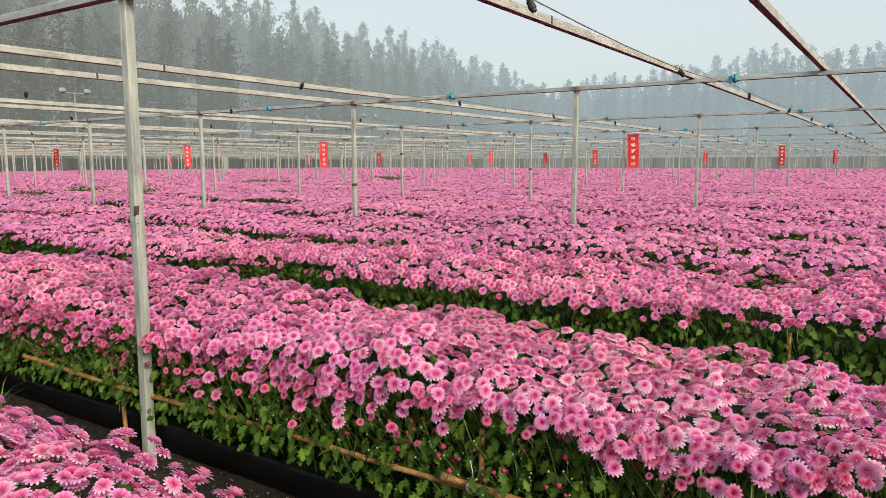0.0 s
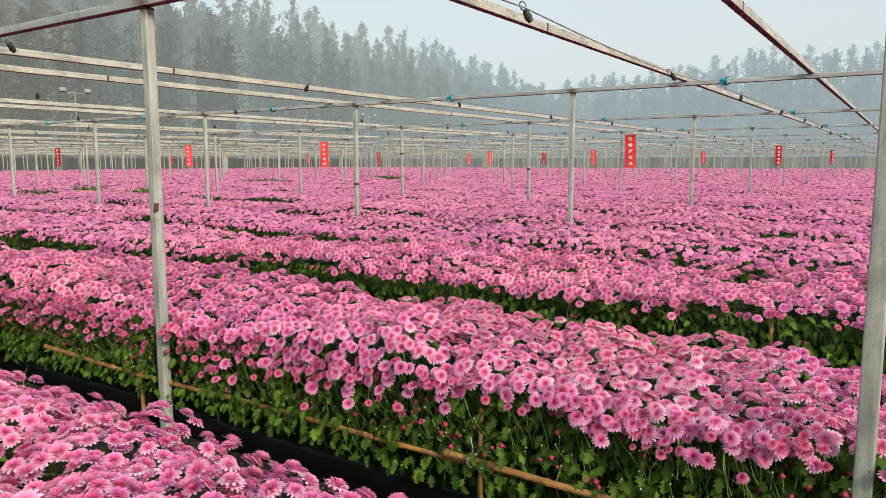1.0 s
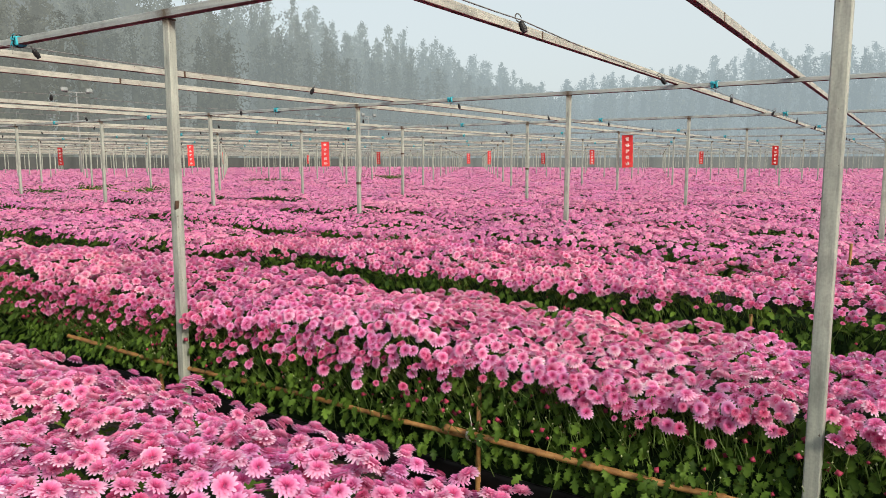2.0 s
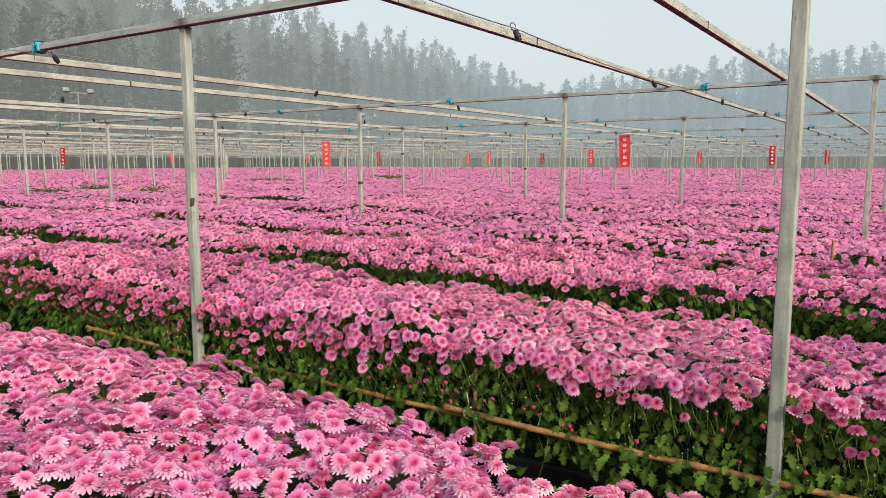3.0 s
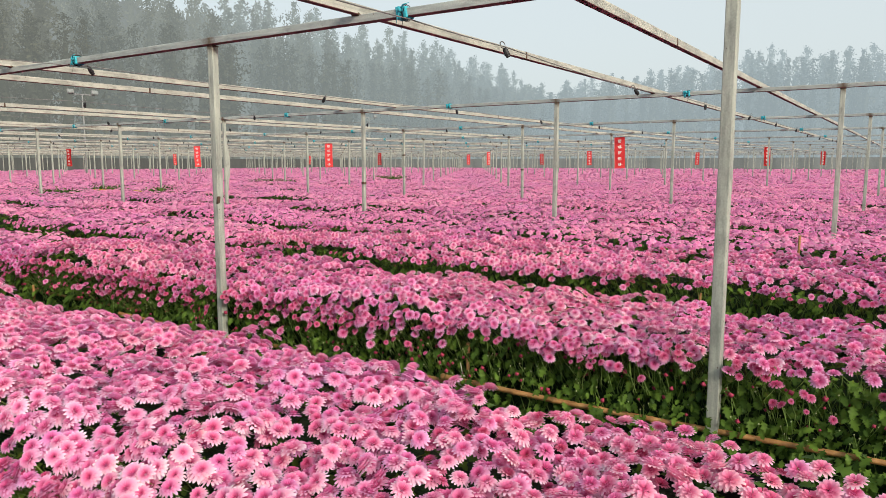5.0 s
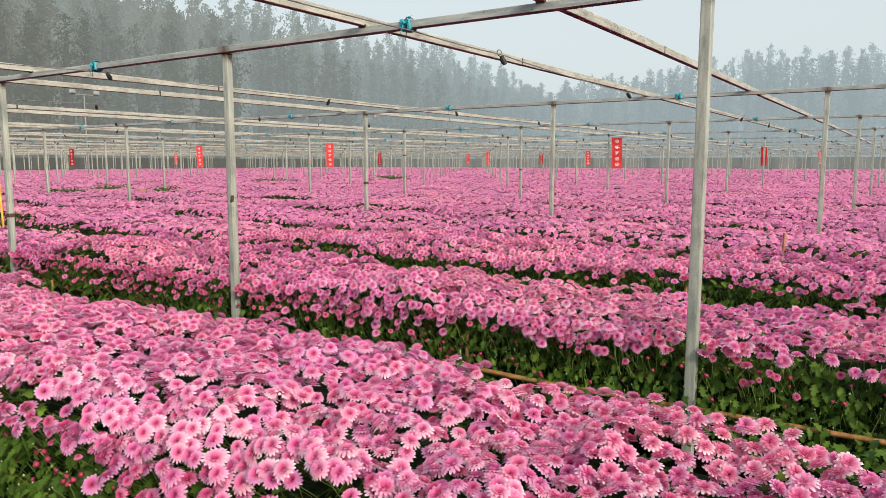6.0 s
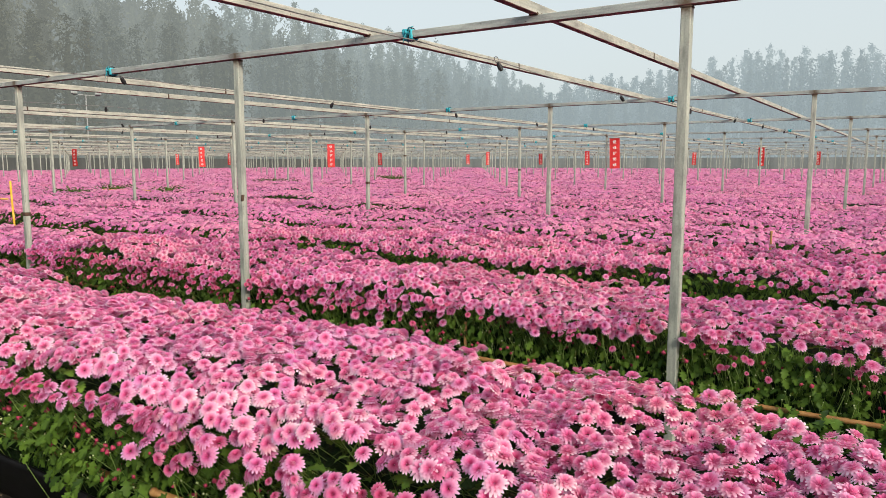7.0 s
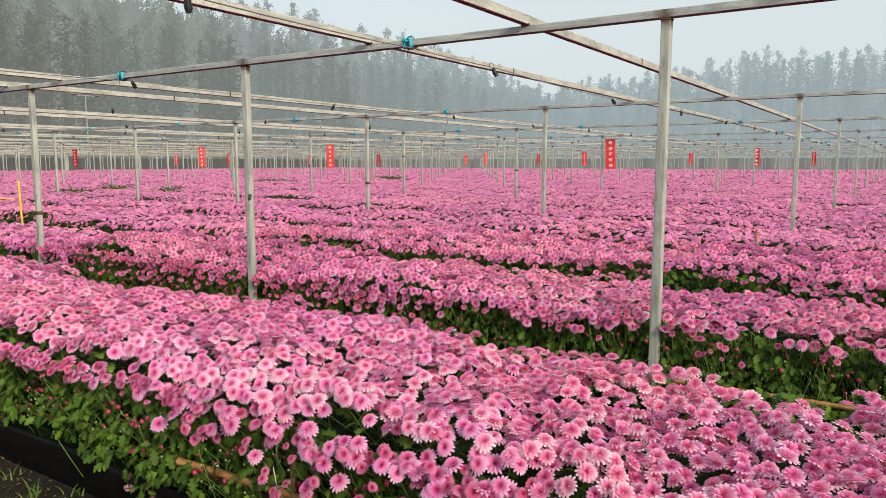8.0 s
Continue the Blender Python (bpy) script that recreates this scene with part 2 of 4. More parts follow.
# ---------------------------------------------------------------- ground
FIELD_W, FIELD_E, FIELD_S, FIELD_N = -70.5, 9.0, -4.5, 79.0


def build_ground():
    gx = np.concatenate([[-900, -300, -120], np.linspace(-90, -6, 50), np.linspace(-5.9, 4, 100), np.linspace(5, 30, 12), [120, 400, 900]])
    gy = np.concatenate([[-900, -300, -60], np.linspace(-6, 3, 90), np.linspace(3.2, 90, 70), [200, 400, 900]])
    X, Y = np.meshgrid(gx, gy, indexing="ij")
    Z = 0.035 * (smooth_noise(X, Y, 0.35, 3) - 0.5) + 0.02 * (smooth_noise(X, Y, 0.12, 4) - 0.5) - 0.01
    i = np.arange(len(gx) * len(gy)).reshape(len(gx), len(gy))
    quads = np.stack([i[:-1, :-1], i[1:, :-1], i[1:, 1:], i[:-1, 1:]], -1).reshape(-1, 4)
    ob = new("ground", mesh_from("ground", np.stack([X, Y, Z], -1).reshape(-1, 3), quads, None, SOIL, True))
    tagged(ob, "dark damp soil between the raised beds", "ground", kind="structure")


build_ground()

# ---------------------------------------------------------------- steel frame over the beds
ROW_Y = [2.0 + 5.0 * k for k in range(-1, 16)]          # rows of posts
POST_X = [3.0 * k for k in range(2, -24, -1)]           # posts along a row
BEAM_Z = 2.156                                          # middle of the beams
PURLIN_X = [3.75, 2.75, -0.75, -1.835, -5.41, -6.39, -9.70, -10.60] + [v - 4.5 * k for k in range(1, 14) for v in (-9.70, -10.60)]


def build_posts():
    bm = bmesh.new()
    box_into(bm, (0.046, 0.046, 2.436), pose(0, 0, 0.918), 0.004)
    shaft = mesh_of("frame_post", bm, ZINC)
    bm = bmesh.new()
    box_into(bm, (0.052, 0.052, 0.011), pose(0, 0, 2.129), 0.004)
    weld = mesh_of("weld", bm, RUST)
    first = tagged(new("frame_post", shaft), "square galvanised steel post standing between flower beds", "post", "posts of the steel frame")
    part("weld", weld, first, "rust-brown weld under the beam")
    rng = random.Random(5)
    k = 0
    far = []
    for y in ROW_Y:
        for x in POST_X:
            if y > 44 or x < -40:
                far.append((x + rng.uniform(-0.03, 0.03), y))
                continue
            m = pose(x + (rng.uniform(-0.02, 0.02) if y > 12 else 0), y, 0, rng.uniform(-0.4, 0.4), rng.uniform(-0.4, 0.4), rng.uniform(-2, 2))
            if k == 0:
                first.matrix_basis = m
            else:
                copy_thing(first, m)
            k += 1
    bm = bmesh.new()
    for x, y in far:
        box_into(bm, (0.048, 0.048, 2.436), pose(x, y, 0.918))
    tagged(new("distant_posts", mesh_of("distant_posts", bm, ZINC)), "grey steel posts far off across the field", "posts", kind="stuff")


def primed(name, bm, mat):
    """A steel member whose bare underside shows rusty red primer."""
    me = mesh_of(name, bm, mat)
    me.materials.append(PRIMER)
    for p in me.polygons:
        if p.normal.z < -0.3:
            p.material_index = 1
    return me


def build_beams():
    for y in ROW_Y:
        bm = bmesh.new()
        box_into(bm, (FIELD_E - FIELD_W - 2.0, 0.045, 0.042), pose((FIELD_E + FIELD_W) / 2, 0, 0), 0.004)
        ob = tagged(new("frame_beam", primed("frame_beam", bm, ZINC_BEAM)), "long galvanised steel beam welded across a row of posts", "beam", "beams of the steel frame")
        ob.matrix_basis = pose(0, y, BEAM_Z)
    bm = bmesh.new()                                       # butt joint of two lengths, and the weld on a beam
    box_into(bm, (0.043, 0.022, 0.055), pose(0, 0, 0), 0.004)
    joint = mesh_of("joint", bm, RUST)
    bm = bmesh.new()
    box_into(bm, (0.05, 0.014, 0.014), pose(0, 0, -0.024, 45, 0, 0), 0.004)
    weld = mesh_of("weld", bm, RUST)
    for x in PURLIN_X:
        bm = bmesh.new()
        box_into(bm, (0.040, FIELD_N - FIELD_S - 2.0, 0.052), pose(0, (FIELD_N + FIELD_S) / 2, 0), 0.004)
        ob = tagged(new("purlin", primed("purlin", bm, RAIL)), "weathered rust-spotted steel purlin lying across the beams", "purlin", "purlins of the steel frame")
        ob.matrix_basis = pose(x, 0, BEAM_Z + 0.048)
        if -16 < x < 0:
            for y in (3.88, 9.88, 15.88, 21.88):
                part("joint", joint, ob, "rusty butt joint", pose(0, y + 0.03 * math.sin(7 * x), 0))
            for y in ROW_Y[:6]:
                for side in (-0.024, 0.024):
                    part("weld", weld, ob, "rust-brown weld on the beam", pose(0, y + side, 0))


def build_post_marks():
    """Dark tape and rust rings round a few posts."""
    bm = bmesh.new()
    box_into(bm, (0.054, 0.054, 0.035), pose(0, 0, 0), 0.005)
    ring = mesh_of("tape_ring", bm, RUST)
    bm = bmesh.new()
    box_into(bm, (0.016, 0.022, 0.05), pose(0.0175, -0.0145, 0, 0, 8, 0), 0.005)
    stain = mesh_of("rust_patch", bm, RUST)
    for ob in [o for o in scene.objects if o.name.startswith("frame_post")]:
        x, y, _ = ob.matrix_basis.translation
        for px, py, z, me, name in ((-6, 7, 1.13, ring, "tape_ring"), (-6, 2, 0.96, ring, "tape_ring"), (-9, 12, 1.59, ring, "tape_ring"), (-6, 12, 1.28, ring, "tape_ring"), (-3, 2, 1.19, stain, "rust_patch")):
            if abs(x - px) < 0.1 and abs(y - py) < 0.1:
                part(name, me, ob, "dark rust-brown mark round the post", pose(0, 0, z))


build_posts()
build_post_marks()
build_beams()

# ---------------------------------------------------------------- flower beds
# front and back of each bed, in y; farther off they follow every 2 m
BEDS = [(-2.0, -0.95), (-0.08, 1.04), (2.00, 2.93), (3.78, 4.87), (5.82, 6.98), (7.82, 8.92)]
BEDS += [(9.82 + 2.0 * k, 10.92 + 2.0 * k) for k in range(34)]


def petal_ring(count, r0, r1, z0, z1, z2, width, phase, cut):
    """One ring of petals: base radius and height, tip radius, heights at half and tip. cut: 2 pointed, 3 blunt, 4 rounded with a small tip."""
    v, f, r = [], [], []
    for k in range(count):
        a = 2 * math.pi * (k + phase) / count + 0.10 * math.sin(7.3 * k + 11 * r1)
        rr = r1 * (1 + 0.07 * math.sin(5.1 * k + 3 * phase))
        c, s = math.cos(a), math.sin(a)
        n = len(v)

        def p(rad, side, z):
            v.append((c * rad - s * side, s * rad + c * side, z))
            r.append(min(1.0, math.hypot(rad, side)))
        if cut == 2:
            rm = r0 + (rr - r0) * 0.72
            p(r0, 0, z0), p(rm, width, z1 + 0.04), p(rr, 0, z2), p(rm, -width, z1 + 0.04)
            f += [(n, n + 2, n + 1), (n, n + 3, n + 2)]
            continue
        rm, rt = r0 + (rr - r0) * 0.62, rr * (0.97 if cut == 3 else 0.90)
        wt = width * (0.50 if cut == 3 else 0.66)
        p(r0, 0, z0), p(rm, width, z1 + 0.05), p(rm, -width, z1 + 0.05), p(rt, wt, z2 + 0.02), p(rt, -wt, z2 + 0.02)
        f += [(n, n + 2, n + 1), (n + 1, n + 2, n + 4), (n + 1, n + 4, n + 3)]
        if cut == 4:
            p(rr * 1.02, 0, z2 - 0.02)
            f.append((n + 3, n + 4, n + 5))
    return v, f, r


def flower_template(rings, cuts):
    v, f, r = [], [], []
    for ring, cut in zip(rings, cuts):
        a, b, c = petal_ring(*ring, cut)
        f += [tuple(i + len(v) for i in t) for t in b]
        v += a
        r += c
    return np.array(v), np.array(f), np.array(r)


BLOOM_RINGS = [
    [(15, 0.12, 1.0, 0.0, 0.10, 0.00, 0.150, 0.0), (13, 0.10, 0.86, 0.10, 0.30, 0.27, 0.145, 0.5), (10, 0.08, 0.66, 0.16, 0.45, 0.50, 0.150, 0.2), (7, 0.04, 0.42, 0.20, 0.50, 0.60, 0.125, 0.6)],
    [(14, 0.12, 1.0, 0.0, 0.16, 0.12, 0.155, 0.3), (12, 0.10, 0.83, 0.08, 0.35, 0.38, 0.150, 0.8), (10, 0.08, 0.61, 0.15, 0.48, 0.58, 0.145, 0.1), (7, 0.04, 0.38, 0.20, 0.52, 0.64, 0.120, 0.5)],
    [(15, 0.12, 1.0, 0.0, 0.05, -0.10, 0.148, 0.1), (13, 0.10, 0.87, 0.10, 0.24, 0.16, 0.145, 0.4), (10, 0.08, 0.68, 0.16, 0.40, 0.42, 0.150, 0.7), (7, 0.04, 0.44, 0.20, 0.47, 0.54, 0.125, 0.9)],
]
BLOOM_NEAR = [flower_template(rings, (4, 4, 3, 2)) for rings in BLOOM_RINGS]
BLOOM_LIGHT = [flower_template([(13, *rings[0][1:6], 0.170, rings[0][7]), (10, *rings[1][1:6], 0.20, rings[1][7]), (7, *rings[2][1:6], 0.19, rings[2][7]), (4, *rings[3][1:6], 0.18, rings[3][7])], (3, 2, 2, 2)) for rings in BLOOM_RINGS]
BLOOM_MID = flower_template([(9, 0.06, 1.0, 0.0, 0.14, 0.04, 0.27, 0.0), (7, 0.05, 0.78, 0.14, 0.40, 0.44, 0.26, 0.5), (4, 0.03, 0.45, 0.22, 0.52, 0.60, 0.22, 0.2)], (2, 2, 2))


def star_template(points, inner, rise):
    v, r = [(0, 0, rise * 0.75)], [0.26]
    for k in range(points * 2):
        a, rad = math.pi * k / points, 1.0 if k % 2 == 0 else inner
        v.append((math.cos(a) * rad, math.sin(a) * rad, (0.02 if k % 2 == 0 else rise * 0.5)))
        r.append(0.74 if k % 2 == 0 else 0.44)
    n = points * 2
    return np.array(v), np.array([(0, 1 + k, 1 + (k + 1) % n) for k in range(n)]), np.array(r)


BLOOM_SMALL = star_template(5, 0.80, 0.75)
BLOOM_FAR = star_template(3, 0.84, 0.80)
BLOOM_DISTANT = star_template(3, 0.84, 0.60)


def leaf_template(out):
    """A leaf along +x, folded a little along its midrib; out: the half width at stations along it."""
    v, f, r = [], [], []
    for x, w in out:
        z = 0.10 - 0.42 * (x - 0.35) ** 2
        v += [(x, w, z + 0.25 * w), (x, 0, z), (x, -w, z + 0.25 * w)]
        r += [w * 2.5, 0.0, w * 2.5]
    for k in range(len(out) - 1):
        a, b = 3 * k, 3 * k + 3
        f += [(a, a + 1, b), (a + 1, b + 1, b), (a + 1, a + 2, b + 1), (a + 2, b + 2, b + 1)]
    return np.array(v), np.array(f), np.array(r)


LEAF_SHAPE = leaf_template([(0.0, 0.03), (0.16, 0.07), (0.34, 0.33), (0.40, 0.15), (0.62, 0.36), (0.68, 0.17), (0.86, 0.20), (1.0, 0.02)])
LEAF_MEDIUM = leaf_template([(0.0, 0.03), (0.28, 0.33), (0.42, 0.20), (0.66, 0.28), (1.0, 0.02)])
LEAF_PLAIN = (np.array([(0, 0, 0.0), (0.45, 0.32, 0.12), (1.0, 0, -0.08), (0.45, -0.32, 0.12)]), np.array([(0, 2, 1), (0, 3, 2)]), np.array([0.0, 0.8, 0.4, 0.8]))
BUD_SHAPE = (np.array([(1, 0, 0), (-1, 0, 0), (0, 1, 0), (0, -1, 0), (0, 0, 1.1), (0, 0, -1.0), (0.0, 0.0, 1.1)]),
             np.array([(0, 2, 4), (2, 1, 4), (1, 3, 4), (3, 0, 4), (2, 0, 5), (1, 2, 5), (3, 1, 5), (0, 3, 5)]), np.array([0.2] * 7))


# leafy places where the plants carry no flowers: middle and half widths
BARE = [(0.95, 0.66, 0.09, 0.11), (-17.0, 8.5, 0.55, 0.5), (-18.0, 10.45, 0.7, 0.5), (-15.6, 10.45, 0.42, 0.5), (-20.0, 18.3, 0.9, 0.5), (-20.8, 26.3, 1.2, 0.5)]


def canopy(x, y, f, b, seed):
    """Height of the flower heads over a bed."""
    u = (y - f) / (b - f)
    edge = np.clip(np.minimum(u + 0.08, 1.22 - u) / 0.20, 0, 1)
    lump = (0.075 * (smooth_noise(x, y, 0.55, seed) - 0.5) if f < 3 else 0.12 * (smooth_noise(x * 0.36, y, 0.36, seed) - 0.5)) + (0.09 if f < 3 else 0.06) * (smooth_noise(x, y, 1.6, seed + 7) - 0.5) + 0.07 * (smooth_noise(x, y, 0.15, seed + 9) - 0.5)
    sag = 0.035 * np.clip((u - 0.6) / 0.4, 0, 1) * np.clip((-0.9 - x) / 0.4, 0, 1) if seed == 14 else 0
    return 0.69 + 0.015 * (seed == 14) - sag + lump + (0.02 - 0.07 * (2 * u - 1) ** 2 if f > 6 else 0) - 0.07 * (1 - edge) ** 1.5


def clear_of_posts(x, y):
    """Where no post of the frame stands in the way."""
    return (np.abs(x - 3.0 * np.round(x / 3.0)) > 0.055) | (np.abs((y - 2.0) - 5.0 * np.round((y - 2.0) / 5.0)) > 0.075)


def bloom_places(rng, x0, x1, f, b, step, seed, size):
    """Flower heads over a stretch of a bed, with their normals: over the top, and hanging at both edges."""
    xs, ys = np.meshgrid(np.arange(x0, x1, step), np.arange(f - (0.16 if seed == 25 else 0.06), b + (0.12 if seed == 14 else 0.06), step), indexing="ij")
    x = xs.ravel() + rng.uniform(-0.55, 0.55, xs.size) * step
    y = ys.ravel() + rng.uniform(-0.55, 0.55, xs.size) * step
    ragged = 0.14 * (smooth_noise(x, y * 0 + f, 0.30, seed + 1) - 0.5) + 0.12 * (smooth_noise(x, y * 0 + b, 0.8, seed + 2) - 0.5)
    ragged *= 0.45 if f < 1 else 0.5 if f < 3 else 0.75 if f < 6 else 0.5
    front = f + 0.01 + ragged + (0.08 * np.clip((x + 0.2) / 0.3, 0, 1) - 0.07 * np.exp(-((x + 1.95) / 0.55) ** 2) if seed == 25 else 0)
    back = b + 0.02 + ragged - ((0.16 * np.exp(-((x + 0.32) / 0.11) ** 2) + 0.20 * np.clip((x - 0.22) / 0.16, 0, 1) + 0.08 * np.clip((x - 0.60) / 0.08, 0, 1) - 0.22 * np.clip((x - 0.88) / 0.06, 0, 1) - 0.05 * np.clip((-1.0 - x) / 0.3, 0, 1) + 0.05 * np.clip((x + 0.6) / 0.3, 0, 1)) if seed == 14 else 0.09 * np.clip((x + 1.7) / 0.5, 0, 1) if seed == 25 else 0)
    keep = (y > front) & (y < back) & clear_of_posts(x, y)
    gap = smooth_noise(x, y, 0.38, seed + 3) * 0.6 + smooth_noise(x, y, 0.9, seed + 4) * 0.4
    keep &= (gap > (0.09 if f < 3 else 0.13)) | (rng.uniform(0, 1, x.size) < 0.25)
    keep &= rng.uniform(0, 1, x.size) > (0.03 if f < 5 else 0.07)
    for px, py, ra, rb in BARE:
        keep &= (((x - px) / ra) ** 2 + ((y - py) / rb) ** 2 > 1) | (rng.uniform(0, 1, x.size) < 0.06)
    x, y = x[keep], y[keep]
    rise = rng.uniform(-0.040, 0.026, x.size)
    # lower heads deeper crimson: young heads, and the shade between heads put into colour
    height_tone = np.clip(0.38 + (rise + 0.040) / 0.066 * 0.42 + rng.normal(0, 0.20, x.size) + 0.25 * (smooth_noise(x, y, 0.7, seed + 51) - 0.5), 0.04, 1)
    z = canopy(x, y, f, b, seed) + rise * (1.0 if step < 0.055 else 0.6)
    e = 0.03
    nx = -(canopy(x + e, y, f, b, seed) - canopy(x - e, y, f, b, seed)) / (2 * e)
    ny = -(canopy(x, y + e, f, b, seed) - canopy(x, y - e, f, b, seed)) / (2 * e)
    u = (y - f) / (b - f)
    ny += -0.9 * np.clip((0.14 - u) / 0.14, 0, 1) + 0.9 * np.clip((u - 0.86) / 0.14, 0, 1)
    tilt = 0.32 if step < 0.042 else 0.27 if step < 0.055 else 0.20
    n = np.stack([nx * 0.8 + rng.normal(0, tilt, x.size), ny * 0.8 + rng.normal(0, tilt, x.size) - 0.05, np.ones(x.size)], -1)
    return np.stack([x, y, z], -1), n, size[0] + (size[1] - size[0]) * np.clip(0.6 * rng.uniform(0, 1, x.size) + 0.45 * height_tone, 0, 1), height_tone


# heads hanging low along the first beds: middle, half width, depth
SKIRT_FIRST = [(-0.95, 0.25, 0.10), (-0.50, 0.25, 0.22), (-0.05, 0.3, 0.16), (0.5, 0.3, 0.12)]
SKIRT_SECOND = [(-5.6, 0.8, 0.13), (-4.3, 0.8, 0.14), (-3.4, 0.5, 0.12), (-2.5, 0.6, 0.20), (-1.75, 0.45, 0.17), (-0.5, 0.30, 0.09), (0.33, 0.12, 0.14)]


def edge_places(rng, x0, x1, f, seed, per_metre, size, deep):
    """Flower heads that roll over the front of a bed, and some that hang out lower."""
    k = int((x1 - x0) * per_metre)
    x = rng.uniform(x0, x1, k)
    limit = 0.010 + 0.10 * deep * smooth_noise(x, x * 0, 0.42, seed + 21) ** 1.2 + 0.05 * deep * smooth_noise(x, x * 0, 0.13, seed + 23)
    if -1 < f < 1:
        limit = limit * (1 - 0.25 * np.clip((-0.7 - x) / 0.4, 0, 1) - 0.3 * np.clip((-1.0 - x) / 0.4, 0, 1))
    if 1 < f < 3:
        limit = (limit + 0.055 * np.clip(1.4 - np.abs(x + 2.2) / 0.6, 0, 1)) * (1 - 0.4 * np.clip((x + 0.9) / 0.4, 0, 1))
    keep = rng.uniform(0, 0.09 if -1 < f < 1 else 0.15, k) < limit
    x, limit = x[keep], limit[keep]
    drop = rng.uniform(0, 1, x.size) ** 1.2 * limit
    if -1 < f < 3:
        for mx, half, deepest in (SKIRT_FIRST if f < 1 else SKIRT_SECOND):
            k2 = int((60 if f < 1 else 70) * half)
            xa = mx + half * rng.normal(0, 0.5, k2)
            xa = xa[(xa > x0) & (xa < x1)]
            x = np.concatenate([x, xa])
            drop = np.concatenate([drop, 0.05 + rng.uniform(0, 1, xa.size) * deepest])
    y = f - 0.01 - drop * 0.12 + rng.uniform(-0.035, 0.03, x.size)
    z = 0.645 - drop + rng.uniform(-0.02, 0.03, x.size)
    n = np.stack([rng.normal(0, 0.35, x.size), -0.8 + rng.normal(0, 0.35, x.size), 0.9 + rng.normal(0, 0.3, x.size)], -1)
    grown = np.where(rng.uniform(0, 1, x.size) < 0.15 + 2.5 * drop, 0.66, 1.0)
    free = clear_of_posts(x, y)
    return np.stack([x, y, z], -1)[free], n[free], (rng.uniform(size[0], size[1], x.size) * grown)[free]


def leaf_frames(p, n, d):
    n = n / np.linalg.norm(n, axis=1, keepdims=True)
    d = d - n * (d * n).sum(1, keepdims=True)
    d /= np.linalg.norm(d, axis=1, keepdims=True)
    return np.stack([d, np.cross(n, d), n], -1)


def wall_leaves(rng, x0, x1, y, out, per_square, seed, size, shape, low=0.19):
    """Leaves down one side of a bed, drooping outwards."""
    k = int((x1 - x0) * 0.42 * per_square)
    x = rng.uniform(x0, x1, k)
    z = (low + 0.05 * (smooth_noise(x, x * 0, 0.25, seed + 33) - 0.5)) + (0.62 - low) * rng.uniform(0, 1, k) ** 1.0
    yy = y - out * 0.035 + out * (0.01 + 0.05 * smooth_noise(x, z, 0.12, seed + 31) - 0.055 * np.clip((z - 0.38) / 0.2, 0, 1)) - out * rng.uniform(0, 0.09, k) + out * 0.16 * np.clip(smooth_noise(x, z, 0.28, seed + 34) - 0.52, 0, 0.5)
    n = np.stack([rng.normal(0, 0.45, k), out * (0.80 + rng.normal(0, 0.3, k)), 0.70 + rng.normal(0, 0.35, k)], -1)
    down = np.stack([rng.normal(0, 0.6, k), np.full(k, out * 0.5), np.full(k, -0.8)], -1)
    p = np.stack([x, yy, z], -1)
    return scatter("leaves", shape, leaf_frames(p, n, down), p, rng.uniform(size[0], size[1], k), np.clip(rng.normal(0.45, 0.25, k), 0, 1), LEAF)


def top_leaves(rng, x0, x1, f, b, per_square, seed, size, shape=LEAF_PLAIN):
    """Leaves just under the flower heads."""
    k = int((x1 - x0) * (b - f) * per_square)
    x, y = rng.uniform(x0, x1, k), rng.uniform(f, b, k)
    p = np.stack([x, y, canopy(x, y, f, b, seed) - rng.uniform(0.045, 0.13, k)], -1)
    a = rng.uniform(0, 6.283, k)
    n = np.stack([rng.normal(0, 0.4, k), rng.normal(0, 0.4, k), np.ones(k)], -1)
    return scatter("leaves", shape, leaf_frames(p, n, np.stack([np.cos(a), np.sin(a), -0.3 * np.ones(k)], -1)), p, rng.uniform(size[0], size[1], k), np.clip(rng.normal(0.4, 0.25, k), 0, 1), LEAF)


def stem_mesh(rng, tops, f, b):
    """Thin stems from flower heads down into the bed."""
    k = len(tops)
    mid = (f + b) / 2
    foot = tops + np.stack([rng.normal(0, 0.05, k), np.clip((mid - tops[:, 1]) * rng.uniform(0.1, 0.5, k), -0.16, 0.16), -rng.uniform(0.09, 0.22, k)], -1)
    bend = (tops + foot) / 2 + np.stack([rng.normal(0, 0.012, k), rng.normal(0, 0.012, k), np.zeros(k)], -1)
    ring = np.array([(math.cos(a), math.sin(a), 0) for a in (0, 2.094, 4.189)]) * 0.0019
    levels = np.stack([foot, bend, tops - np.array([0, 0, 0.004])], 1)
    v = (levels[:, :, None, :] + ring[None, None]).reshape(-1, 3)
    base = []
    for lv in range(2):
        for q in range(3):
            a, c = lv * 3 + q, lv * 3 + (q + 1) % 3
            base += [(a, c, a + 3), (c, c + 3, a + 3)]
    faces = (np.array(base)[None] + (np.arange(k) * 9)[:, None, None]).reshape(-1, 3)
    rnd = np.repeat(rng.uniform(0, 1, k), 9)
    return mesh_from("stems", v, faces, np.stack([np.full(len(v), 0.5), rnd], -1), STEM)


